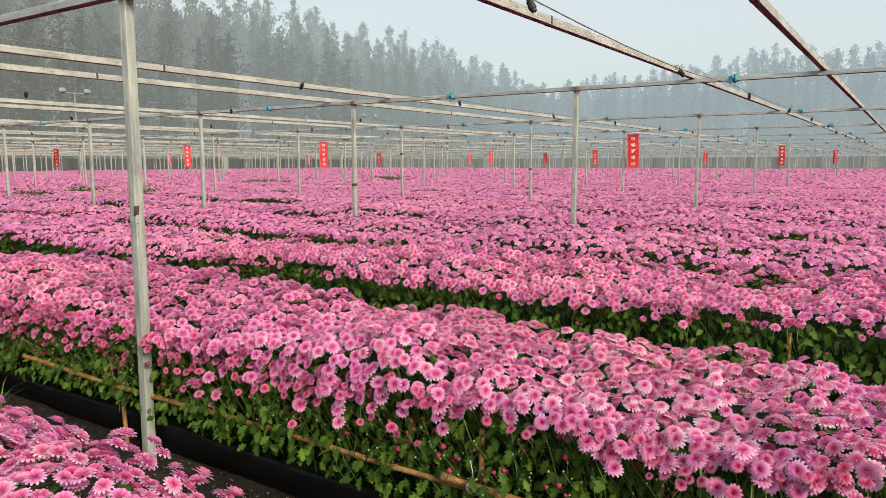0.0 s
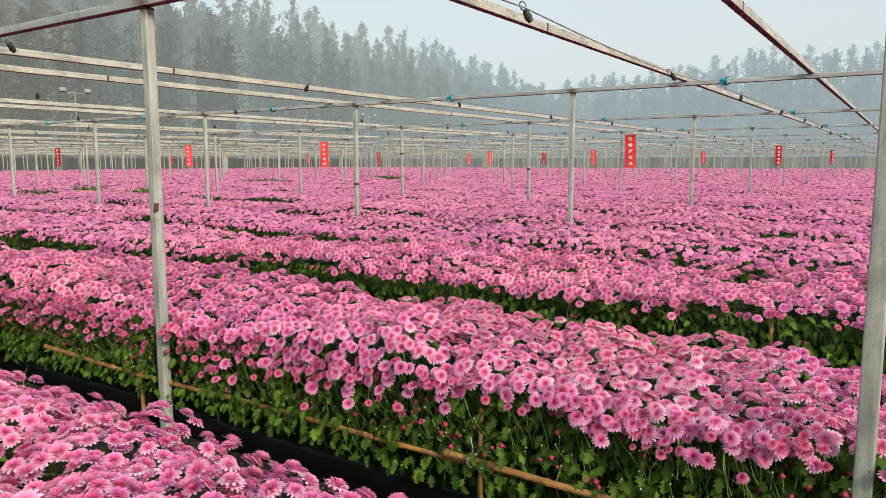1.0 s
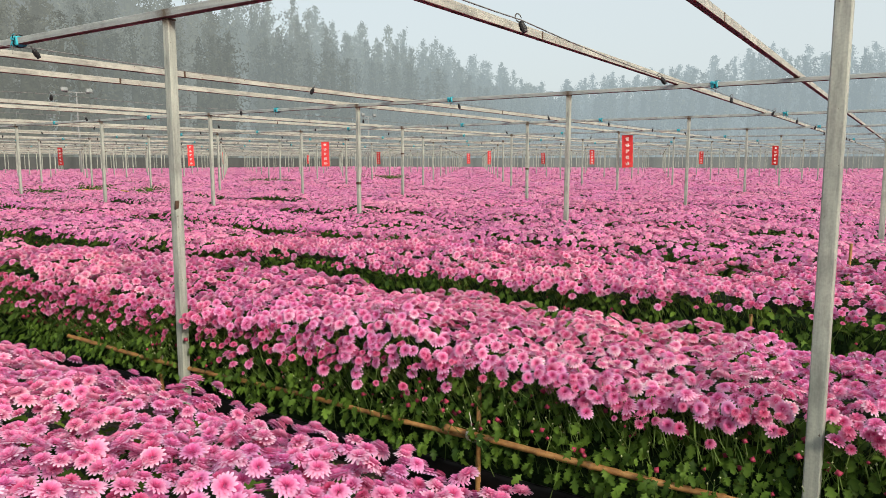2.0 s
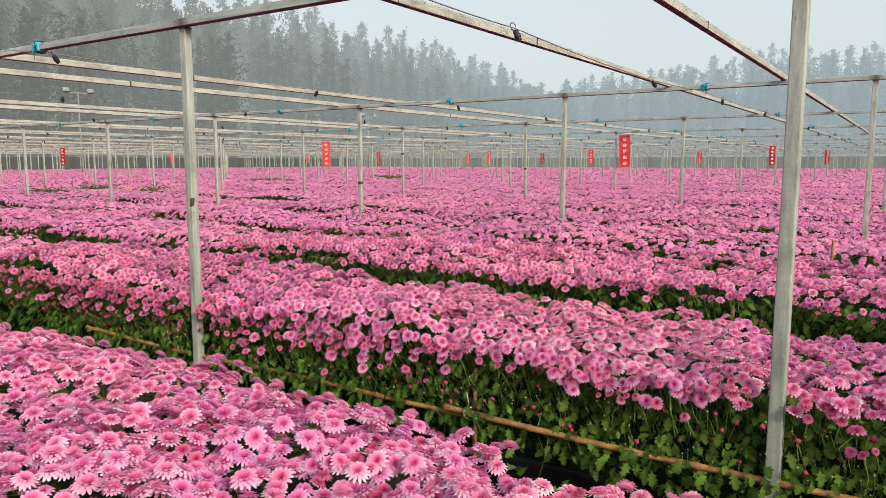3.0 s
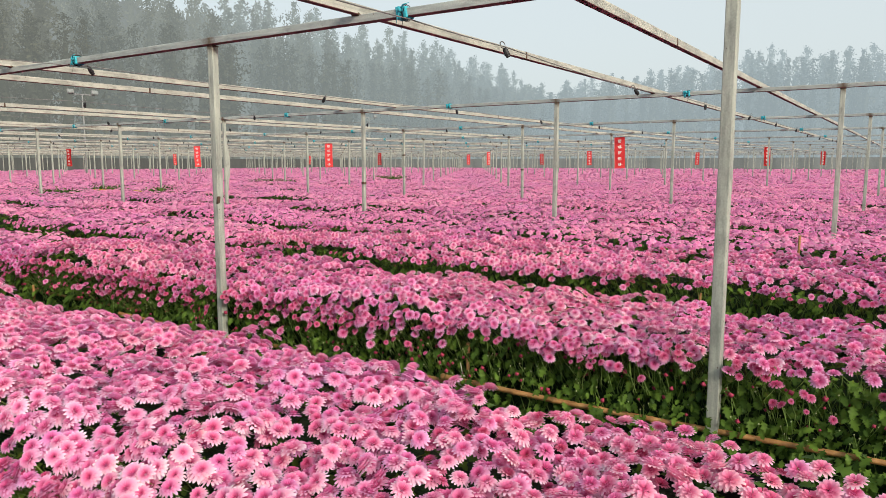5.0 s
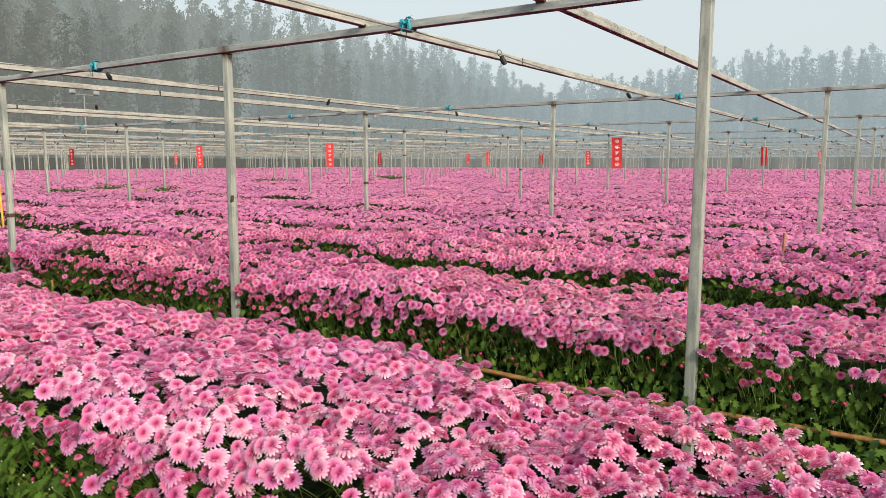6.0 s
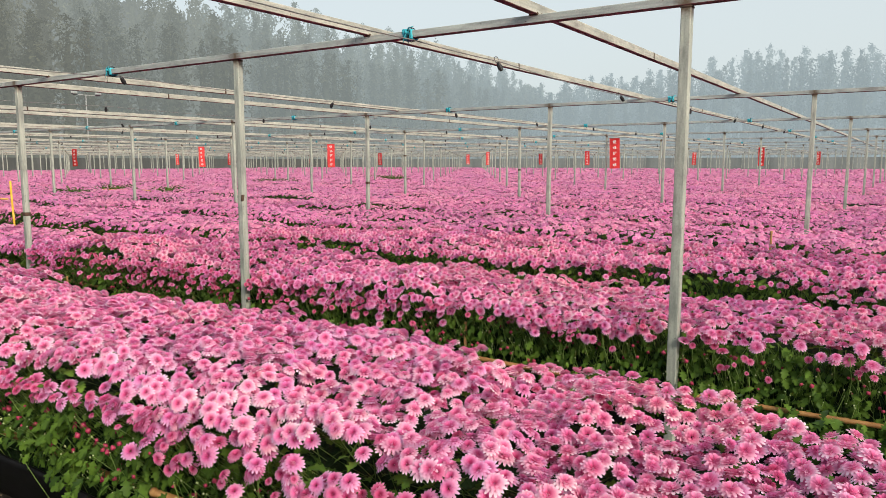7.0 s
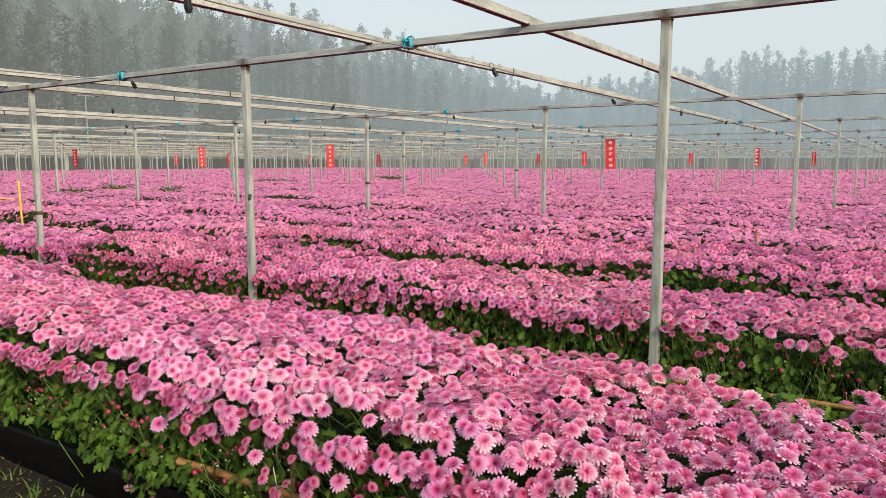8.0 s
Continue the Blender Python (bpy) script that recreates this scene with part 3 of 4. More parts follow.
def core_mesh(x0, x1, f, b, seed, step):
    """The dense mass of stems and leaves inside a bed, with its shade put into a near-black colour."""
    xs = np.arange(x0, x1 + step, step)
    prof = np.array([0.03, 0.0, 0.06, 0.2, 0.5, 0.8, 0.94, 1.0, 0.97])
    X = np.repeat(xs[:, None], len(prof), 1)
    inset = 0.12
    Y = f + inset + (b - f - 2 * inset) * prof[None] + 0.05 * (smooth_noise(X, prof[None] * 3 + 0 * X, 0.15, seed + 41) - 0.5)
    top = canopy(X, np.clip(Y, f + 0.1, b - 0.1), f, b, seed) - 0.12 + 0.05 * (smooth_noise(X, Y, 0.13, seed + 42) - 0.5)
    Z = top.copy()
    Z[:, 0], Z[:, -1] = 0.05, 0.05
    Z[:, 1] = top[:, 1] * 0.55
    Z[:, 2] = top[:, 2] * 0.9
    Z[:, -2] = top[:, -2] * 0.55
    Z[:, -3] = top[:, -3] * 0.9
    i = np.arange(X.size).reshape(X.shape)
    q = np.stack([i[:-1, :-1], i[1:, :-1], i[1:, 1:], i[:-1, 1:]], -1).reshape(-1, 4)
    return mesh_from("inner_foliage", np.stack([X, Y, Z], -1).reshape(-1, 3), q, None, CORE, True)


def trough_mesh(x0, x1, y, out, seed, step=0.12, high=1.0, lean=0.0):
    """A black plastic sheet, folded over its top, along the foot of a bed."""
    xs = np.arange(x0, x1 + step, step)
    prof = [(0.030, -0.02), (0.012, 0.03), (0.0, 0.09), (-0.004, 0.150), (0.006, 0.172), (0.022, 0.166), (0.026, 0.12)]
    v = []
    for d, z in prof:
        d, z = d - lean * z / 0.17, z * high
        w = 0.022 * (smooth_noise(xs, xs * 0 + z * 3, 0.5, seed) - 0.5) + 0.012 * (smooth_noise(xs, xs * 0 + z * 5, 0.15, seed + 1) - 0.5)
        v.append(np.stack([xs, y - out * d * -1 + w * (1 if z > 0 else 0.3), np.full(len(xs), z) + (0.012 * (smooth_noise(xs, xs * 0, 0.7, seed + 2) - 0.5) if z > 0.1 else 0)], -1))
    V = np.stack(v, 1)
    i = np.arange(V.shape[0] * V.shape[1]).reshape(V.shape[:2])
    q = np.stack([i[:-1, :-1], i[1:, :-1], i[1:, 1:], i[:-1, 1:]], -1).reshape(-1, 4)
    return mesh_from("plastic_edging", V.reshape(-1, 3), q, None, PLASTIC, True)


def reach(y):
    """How far west a bed is planted in detail."""
    return max(FIELD_W + 0.5, -7.0 - max(0.0, y) * 2.4)


def build_bed(k, f, b):
    rng = np.random.default_rng(100 + k)
    seed = 11 * k + 3
    label = "raised bed of pink chrysanthemums" + (" edged with black plastic and bamboo" if -1 < f < 9 else " in full bloom on damp soil")
    bed = tagged(new("flower_bed"), label, "flower bed", "flower beds")
    west, east = FIELD_W + 0.5, FIELD_E - 1.0
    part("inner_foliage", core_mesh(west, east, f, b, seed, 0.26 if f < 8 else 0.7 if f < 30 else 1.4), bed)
    part("plastic_edging", trough_mesh(west, east, f + (0.10 if f < 3 else 0.075), 1, seed, 0.07 if -1 < f < 3 else 0.3 if f < 5 else 2.5, 1.38 if f < 1 else 1.0, 0.05 if f < 3 else 0.0), bed, "black plastic sheet along the foot of the bed")
    mid = (f + b) / 2
    w = reach(f)
    bands = []          # detail, from, to, spacing, sizes
    if f < -1:
        bands += [("far", -4.0, 3.5, 0.055, (0.034, 0.047))]
    elif f > 24:
        step, size = (0.105, (0.044, 0.066)) if f < 35 else (0.16, (0.066, 0.095)) if f < 50 else (0.24, (0.095, 0.135))
        bands.append(("distant", w, 1.6, step, size))
    else:
        a = 1.3
        for kind, far_as, step, size in (("near", 3.8, 0.0348 if f < 1 else 0.0368, (0.018, 0.0328)), ("mid", 7.0, 0.0425, (0.023, 0.036)), ("small", 13.5, 0.050, (0.025, 0.037)), ("far", 25.0, 0.058, (0.028, 0.040)), ("distant", 90.0, 0.095, (0.045, 0.066))):
            if kind == "near" and f > 3:
                continue
            z = max(w, -math.sqrt(max(0.0, far_as ** 2 - (mid + 0.6) ** 2)))
            if far_as > mid + 0.6 and z < a:
                bands.append((kind, z, a, step, size))
                a = z
        bands.append(("far", 1.3, 3.0, 0.058, (0.034, 0.047)))
    bands += [("distant", west, w, 0.22, (0.09, 0.13)), ("distant", 3.0 if f < 24 else 1.6, east, 0.16, (0.07, 0.10))]
    singles = 300
    for kind, x0, x1, step, size in bands:
        if x1 - x0 < 0.1:
            continue
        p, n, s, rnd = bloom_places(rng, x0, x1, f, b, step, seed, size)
        hung = 0
        if kind in ("near", "mid", "small"):
            p2, n2, s2 = edge_places(rng, x0, x1, f, seed, (150 if f < 1 else 190) if f < 3 else 100, (0.017, 0.033), 1.0 if f < 3 else 0.6)
            p, n, s = np.concatenate([p, p2]), np.concatenate([n, n2]), np.concatenate([s, s2])
            hung = len(p2)
            edge = np.concatenate([p2, p[(p[:, 1] < f + 0.16)][:: 2]])
            if kind != "small":
                part("stem_mass", stem_mesh(rng, edge, f, b), bed)["kind"] = "stuff"
        if len(p) == 0:
            continue
        turns = turns_to(n, rng.uniform(0, 6.283, len(p)))
        if hung:
            rnd = np.concatenate([rnd, rng.uniform(0.04, 0.6, hung)])
        if kind in ("near", "mid"):
            rnd[s < 0.0225] *= 0.12
        if kind == "near":
            order = np.argsort(np.abs(p[:, 0] + 0.6) + 0.6 * np.abs(p[:, 1] - f))
            p, turns, s, rnd = p[order], turns[order], s[order], rnd[order]
            shapes = {}
            for i in range(min(singles, len(p))):
                key = (i % 3, int(rnd[i] * 8))
                if key not in shapes:
                    v, t, r = BLOOM_NEAR[key[0]]
                    shapes[key] = mesh_from("blossom", v, t, np.stack([r, np.full(len(r), (key[1] + 0.5) / 8)], -1), PETAL)
                part("blossom", shapes[key], bed, "", Matrix.LocRotScale(p[i], Matrix(turns[i].tolist()).to_quaternion(), (s[i],) * 3))
            rest = np.arange(singles, len(p))
            full = 1200 if f < 1 else 0
            for q in range(6):
                sel = rest[(rest % 3 == q % 3) & ((rest < full) == (q < 3))]
                if len(sel):
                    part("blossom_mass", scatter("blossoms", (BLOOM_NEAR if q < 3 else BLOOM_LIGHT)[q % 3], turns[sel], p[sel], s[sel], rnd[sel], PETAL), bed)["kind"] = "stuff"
        else:
            shape = {"mid": BLOOM_MID, "small": BLOOM_SMALL, "far": BLOOM_FAR, "distant": BLOOM_DISTANT}[kind]
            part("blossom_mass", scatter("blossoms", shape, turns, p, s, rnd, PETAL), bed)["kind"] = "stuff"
    if f < 11:
        xw = max(w, -14)
        fine = -1 < f < 3
        if fine:
            part("leaf_mass", wall_leaves(rng, -4.6, 1.5, f, -1, 1450, seed, (0.030, 0.060), LEAF_SHAPE, 0.325 if f < 1 else 0.235), bed)["kind"] = "stuff"
            part("leaf_mass", wall_leaves(rng, xw, -4.6, f, -1, 700, seed, (0.05, 0.09), LEAF_PLAIN), bed)["kind"] = "stuff"
            part("leaf_mass", wall_leaves(rng, 1.5, 4.0, f, -1, 700, seed, (0.05, 0.09), LEAF_PLAIN), bed)["kind"] = "stuff"
        else:
            if f < 4:
                part("leaf_mass", wall_leaves(rng, -5.0, 1.5, f, -1, 1000, seed, (0.035, 0.065), LEAF_MEDIUM), bed)["kind"] = "stuff"
            for u0, u1 in (((xw, -5.0), (1.5, 4.0)) if f < 4 else ((xw, 4.0),)):
                part("leaf_mass", wall_leaves(rng, u0, u1, f, -1, 1000 if f < 6 else 500, seed, (0.045, 0.075), LEAF_PLAIN), bed)["kind"] = "stuff"
        if fine:
            part("leaf_mass", top_leaves(rng, -2.2, 1.5, f, b, 420, seed, (0.035, 0.065), LEAF_SHAPE), bed)["kind"] = "stuff"
        for u0, u1 in (((xw, -2.2), (1.5, 4.0)) if fine else ((xw, 4.0),)):
            part("leaf_mass", top_leaves(rng, u0, u1, f, b, (450 if f < 3 else 340) if f < 6 else 240, seed, (0.04, 0.075)), bed)["kind"] = "stuff"
    for px, py, ra, rb in BARE:
        if max(f, py - rb) < min(b, py + rb) - 0.1 and f > 7:
            k4 = int(1100 * ra)
            x, y = rng.uniform(px - ra, px + ra, k4), rng.uniform(max(f, py - rb), min(b, py + rb), k4)
            pl = np.stack([x, y, 0.67 + 0.06 * rng.normal(0, 1, k4)], -1)
            a = rng.uniform(0, 6.283, k4)
            nl = np.stack([rng.normal(0, 0.6, k4), rng.normal(0, 0.6, k4) - 0.3, np.ones(k4)], -1)
            part("leaf_mass", scatter("leaves", LEAF_PLAIN, leaf_frames(pl, nl, np.stack([np.cos(a), np.sin(a), 0 * a], -1)), pl, rng.uniform(0.05, 0.09, k4), rng.uniform(0.0, 0.7, k4), LEAF), bed)["kind"] = "stuff"
    if -1 < f < 7:
        k3 = int(9 * (230 if f < 3 else 80))
        x = rng.uniform(-7, 2.2, k3)
        ps = np.stack([x, f + rng.uniform(0.04, 0.13, k3), rng.uniform(0.50, 0.64, k3)], -1)
        part("stem_mass", stem_mesh(rng, ps, f, b), bed)["kind"] = "stuff"
        k2 = 330 if f < 3.5 else 120
        x = rng.uniform(-6 if f < 3 else -9, 2.2, k2)
        pb = np.stack([x, f + 0.02 + rng.uniform(-0.05, 0.05, k2), rng.uniform(0.36, 0.56, k2)], -1)
        part("bud_mass", scatter("buds", BUD_SHAPE, turns_to(rng.normal(0, 0.4, (k2, 3)) + np.array([0, -0.3, 1]), x), pb, rng.uniform(0.006, 0.0145, k2), x * 0, BUD, True), bed, "small crimson flower buds")["kind"] = "stuff"
        part("stem_mass", stem_mesh(rng, pb, f, b), bed)["kind"] = "stuff"
        if f < 3:
            k2 = 420
            x = rng.uniform(-4.5, 1.3, k2)
            pb = np.stack([x, f + 0.01 + rng.uniform(-0.06, 0.04, k2), rng.uniform(0.33, 0.58, k2)], -1)
            part("bud_mass", scatter("buds", BUD_SHAPE, turns_to(rng.normal(0, 0.4, (k2, 3)) + np.array([0, -0.3, 1]), x), pb, rng.uniform(0.0025, 0.0050, k2), x * 0, YOUNG, True), bed, "tiny pale green closed buds")["kind"] = "stuff"
            part("stem_mass", stem_mesh(rng, pb, f, b), bed)["kind"] = "stuff"
    return bed


for k, (f, b) in enumerate(BEDS):
    build_bed(k, f, b)


# ---------------------------------------------------------------- field-edge band sheets and trees
# sheets added for the dark band: shade under the frame and trees, as colour
def build_edge_bands():
    for name, net, a, b in (("shade_net_fence", EDGE_SHADE, (FIELD_W - 3, FIELD_S), (FIELD_W - 3, FIELD_N + 6)), ("shade_net_fence", EDGE_PALE, (FIELD_W - 3, FIELD_N + 6), (60, FIELD_N + 6))):
        a, b = Vector(a), Vector(b)
        n = int((b - a).length / 0.5)
        v = []
        for i in range(n + 1):
            p = a.lerp(b, i / n)
            w = 0.08 * math.sin(i * 0.9) + 0.05 * math.sin(i * 2.3)
            side = Vector((-(b - a).y, (b - a).x)).normalized() * w
            for z in (0.0, 1.0, 1.95):
                v.append((p.x + side.x, p.y + side.y, z))
        f = [(3 * i + j, 3 * i + 3 + j, 3 * i + 4 + j, 3 * i + 1 + j) for i in range(n) for j in range(2)]
        tagged(new(name, mesh_from(name, v, f, None, net, True)), "grey sheet standing in for shade and haze along the field edge", "fence", kind="structure")


def tree_arrays(seed, height, low=0.0, sprays=26, taper=0.46):
    """A tall feathery windbreak tree: tapered trunk with limbs, and a plume-like crown of many small sprays. Vertices, triangles and shade."""
    rng = random.Random(seed)
    bm = bmesh.new()
    lean = (rng.uniform(-0.3, 0.3), rng.uniform(-0.3, 0.3))
    spine = [(lean[0] * q * q, lean[1] * q * q, height * q) for q in (0, 0.25, 0.5, 0.75, 0.97)]
    tube_into(bm, spine, [0.26, 0.21, 0.15, 0.08, 0.02], 5)
    rings = []
    for i in range(9):
        q = 0.06 + 0.76 * i / 8
        r = 0.05 + 0.9 * (1 - q) ** 0.6 * rng.uniform(0.7, 1.2)
        rings.append([bm.verts.new((lean[0] * q * q + r * math.cos(1.047 * a + i) * rng.uniform(0.6, 1.25), lean[1] * q * q + r * math.sin(1.047 * a + i) * rng.uniform(0.6, 1.25), height * q + rng.uniform(-0.7, 0.7))) for a in range(6)])
    for low_ring, top_ring in zip(rings, rings[1:]):
        for a in range(6):
            bm.faces.new((low_ring[a], low_ring[(a + 1) % 6], top_ring[(a + 1) % 6], top_ring[a]))
    P, N, S, T = [], [], [], []
    limbs = 48
    for i in range(limbs):
        q = 0.10 + 0.90 * ((i + rng.random()) / limbs) ** 0.70
        base = Vector((lean[0] * q * q, lean[1] * q * q, height * q))
        a, tone = rng.uniform(0, 6.283), rng.uniform(0.05, 0.95)
        far_out = (0.10 + 3.5 * (1 - q) ** taper) * rng.uniform(0.4, 1.12)
        tip = base + Vector((math.cos(a), math.sin(a), rng.uniform(0.5, 1.2))) * far_out
        if tip.z < low:
            continue
        if i % 3 == 0:
            tube_into(bm, [base, tip], [0.04 * (1.1 - q), 0.01], 3)
        spread = 0.12 + 0.40 * (1 - q) ** 0.5
        for j in range(sprays):
            u = rng.uniform(0.05, 1.12)
            c = base.lerp(tip, u) + Vector((rng.gauss(0, spread), rng.gauss(0, spread), rng.gauss(0, spread * 1.2)))
            P.append(tuple(c))
            N.append((rng.gauss(0, 1), rng.gauss(0, 1), rng.gauss(0, 0.5)))
            S.append(rng.uniform(0.5, 1.05) * (1.2 - 0.80 * q))
            T.append(tone)
    bmesh.ops.triangulate(bm, faces=bm.faces[:])
    bm.verts.index_update()
    v = np.array([tuple(w.co) for w in bm.verts])
    f = np.array([[w.index for w in face.verts] for face in bm.faces])
    bm.free()
    nrng = np.random.default_rng(seed)
    spray = np.array([(-0.5, -0.26, 0), (0.55, 0.0, 0.10), (-0.42, 0.28, 0.05)])
    turns = turns_to(np.array(N), nrng.uniform(0, 6.283, len(P)))
    sv = (np.einsum("nij,kj->nki", turns, spray) * np.array(S)[:, None, None] + np.array(P)[:, None, :]).reshape(-1, 3)
    sf = np.arange(len(sv)).reshape(-1, 3) + len(v)
    shade = np.concatenate([np.full(len(v), 0.35), np.repeat(np.array(T) + nrng.uniform(-0.05, 0.05, len(P)), 3)])
    return np.concatenate([v, sv]), np.concatenate([f, sf]), shade


def haze_glow_foliage(glow):
    """Far foliage: dull green, plus an even emission that paints haze over it."""
    m, n, l, b = material("haze_glow_foliage", 0.85)
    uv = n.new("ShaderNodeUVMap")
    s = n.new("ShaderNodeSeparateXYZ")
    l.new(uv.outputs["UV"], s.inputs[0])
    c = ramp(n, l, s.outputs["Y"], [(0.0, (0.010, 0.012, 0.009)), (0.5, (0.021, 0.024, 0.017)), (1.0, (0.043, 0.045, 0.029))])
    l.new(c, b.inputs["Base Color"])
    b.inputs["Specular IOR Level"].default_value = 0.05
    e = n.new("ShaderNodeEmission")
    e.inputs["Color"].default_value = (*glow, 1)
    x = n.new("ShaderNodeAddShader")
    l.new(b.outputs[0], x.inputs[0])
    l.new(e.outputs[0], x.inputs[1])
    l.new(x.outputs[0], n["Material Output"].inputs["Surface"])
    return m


def build_woods():
    """The windbreak woods far behind the field, a backdrop with haze painted in as emission: rows that rise behind one
    another, one object a stretch.
    """
    rng = random.Random(42)
    kinds = [[tree_arrays(s, 22.0, low, sprays, taper) for s in range(1, 8)] for low, sprays, taper in ((0.0, 20, 0.46), (10.0, 24, 0.58))]
    # emission colour by distance north: paler steps imitate thicker mist
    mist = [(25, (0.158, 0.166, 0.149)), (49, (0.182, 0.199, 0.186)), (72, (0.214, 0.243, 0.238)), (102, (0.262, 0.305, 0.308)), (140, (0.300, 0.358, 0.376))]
    rows = [(0.0, 0.70, 0.84), (4.5, 0.87, 1.08), (9.0, 1.02, 1.34)]      # how far behind, height, how much haze glow is painted on
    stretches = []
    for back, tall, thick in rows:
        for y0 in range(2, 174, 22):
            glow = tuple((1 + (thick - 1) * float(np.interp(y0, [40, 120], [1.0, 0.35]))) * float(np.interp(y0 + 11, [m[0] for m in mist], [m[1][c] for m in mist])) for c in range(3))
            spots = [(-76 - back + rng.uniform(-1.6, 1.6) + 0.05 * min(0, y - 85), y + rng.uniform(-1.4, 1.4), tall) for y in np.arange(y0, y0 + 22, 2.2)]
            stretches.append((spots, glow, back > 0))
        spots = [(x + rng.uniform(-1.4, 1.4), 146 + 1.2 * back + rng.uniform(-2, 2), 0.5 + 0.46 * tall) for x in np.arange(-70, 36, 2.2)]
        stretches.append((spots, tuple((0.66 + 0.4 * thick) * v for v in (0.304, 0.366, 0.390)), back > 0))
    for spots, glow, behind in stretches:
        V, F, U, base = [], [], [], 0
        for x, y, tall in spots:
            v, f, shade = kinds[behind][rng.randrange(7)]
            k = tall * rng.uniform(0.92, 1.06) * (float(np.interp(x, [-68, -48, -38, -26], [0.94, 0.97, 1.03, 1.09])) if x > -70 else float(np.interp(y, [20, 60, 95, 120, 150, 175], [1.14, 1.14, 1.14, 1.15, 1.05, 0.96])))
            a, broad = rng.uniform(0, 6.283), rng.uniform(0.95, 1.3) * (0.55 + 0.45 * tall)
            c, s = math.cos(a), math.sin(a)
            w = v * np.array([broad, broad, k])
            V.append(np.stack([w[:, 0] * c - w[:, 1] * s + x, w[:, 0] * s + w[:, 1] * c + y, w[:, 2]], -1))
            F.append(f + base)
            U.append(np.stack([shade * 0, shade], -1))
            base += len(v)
        ob = new("misty_woods", mesh_from("misty_woods", np.concatenate(V), np.concatenate(F), np.concatenate(U), haze_glow_foliage(glow)))
        tagged(ob, "tall windbreak trees far off, paled by painted-in haze glow", "woods", "far woods", kind="stuff")


def build_backdrop():
    """The far woods behind the windbreak as plain glowing sheets with a ragged outline; the mist's light is painted in
    as emission.
    """
    rng = random.Random(77)
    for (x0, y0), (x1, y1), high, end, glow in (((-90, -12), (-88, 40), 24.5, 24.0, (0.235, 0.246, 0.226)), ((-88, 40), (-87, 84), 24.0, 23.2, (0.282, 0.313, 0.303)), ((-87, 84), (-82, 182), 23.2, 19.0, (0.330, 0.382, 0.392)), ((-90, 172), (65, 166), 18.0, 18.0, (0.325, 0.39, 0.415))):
        # no mist is built: the sheet's own emission carries the haze colour
        m, n, l, b = material("painted_haze", 1.0)
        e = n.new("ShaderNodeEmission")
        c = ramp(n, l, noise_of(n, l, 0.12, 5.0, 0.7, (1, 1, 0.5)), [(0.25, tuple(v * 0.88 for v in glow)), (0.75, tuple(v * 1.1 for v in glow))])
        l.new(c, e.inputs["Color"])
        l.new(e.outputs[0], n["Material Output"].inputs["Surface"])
        ln = math.hypot(x1 - x0, y1 - y0)
        v, f, d = [], [], 0.0
        while d < ln:
            for step, up in ((rng.uniform(0.25, 0.5), rng.uniform(0.0, 0.9)), (rng.uniform(0.25, 0.5), rng.uniform(0.5, 1.8))):
                d += step
                q = min(1.0, d / ln)
                v += [(x0 + (x1 - x0) * q, y0 + (y1 - y0) * q, -0.5), (x0 + (x1 - x0) * q, y0 + (y1 - y0) * q, high + (end - high) * q - 2.0 + up)]
        f = [(2 * i, 2 * i + 2, 2 * i + 3, 2 * i + 1) for i in range(len(v) // 2 - 1)]
        tagged(new("backdrop", mesh_from("backdrop", v, f, None, m)), "far woods as a glowing sheet with painted haze", "backdrop", kind="structure")


build_edge_bands()
build_woods()
build_backdrop()


# ---------------------------------------------------------------- cables, ties and lamp sockets under the frame
CABLE_X = [-1.5 - 3.0 * k for k in range(-1, 12)]


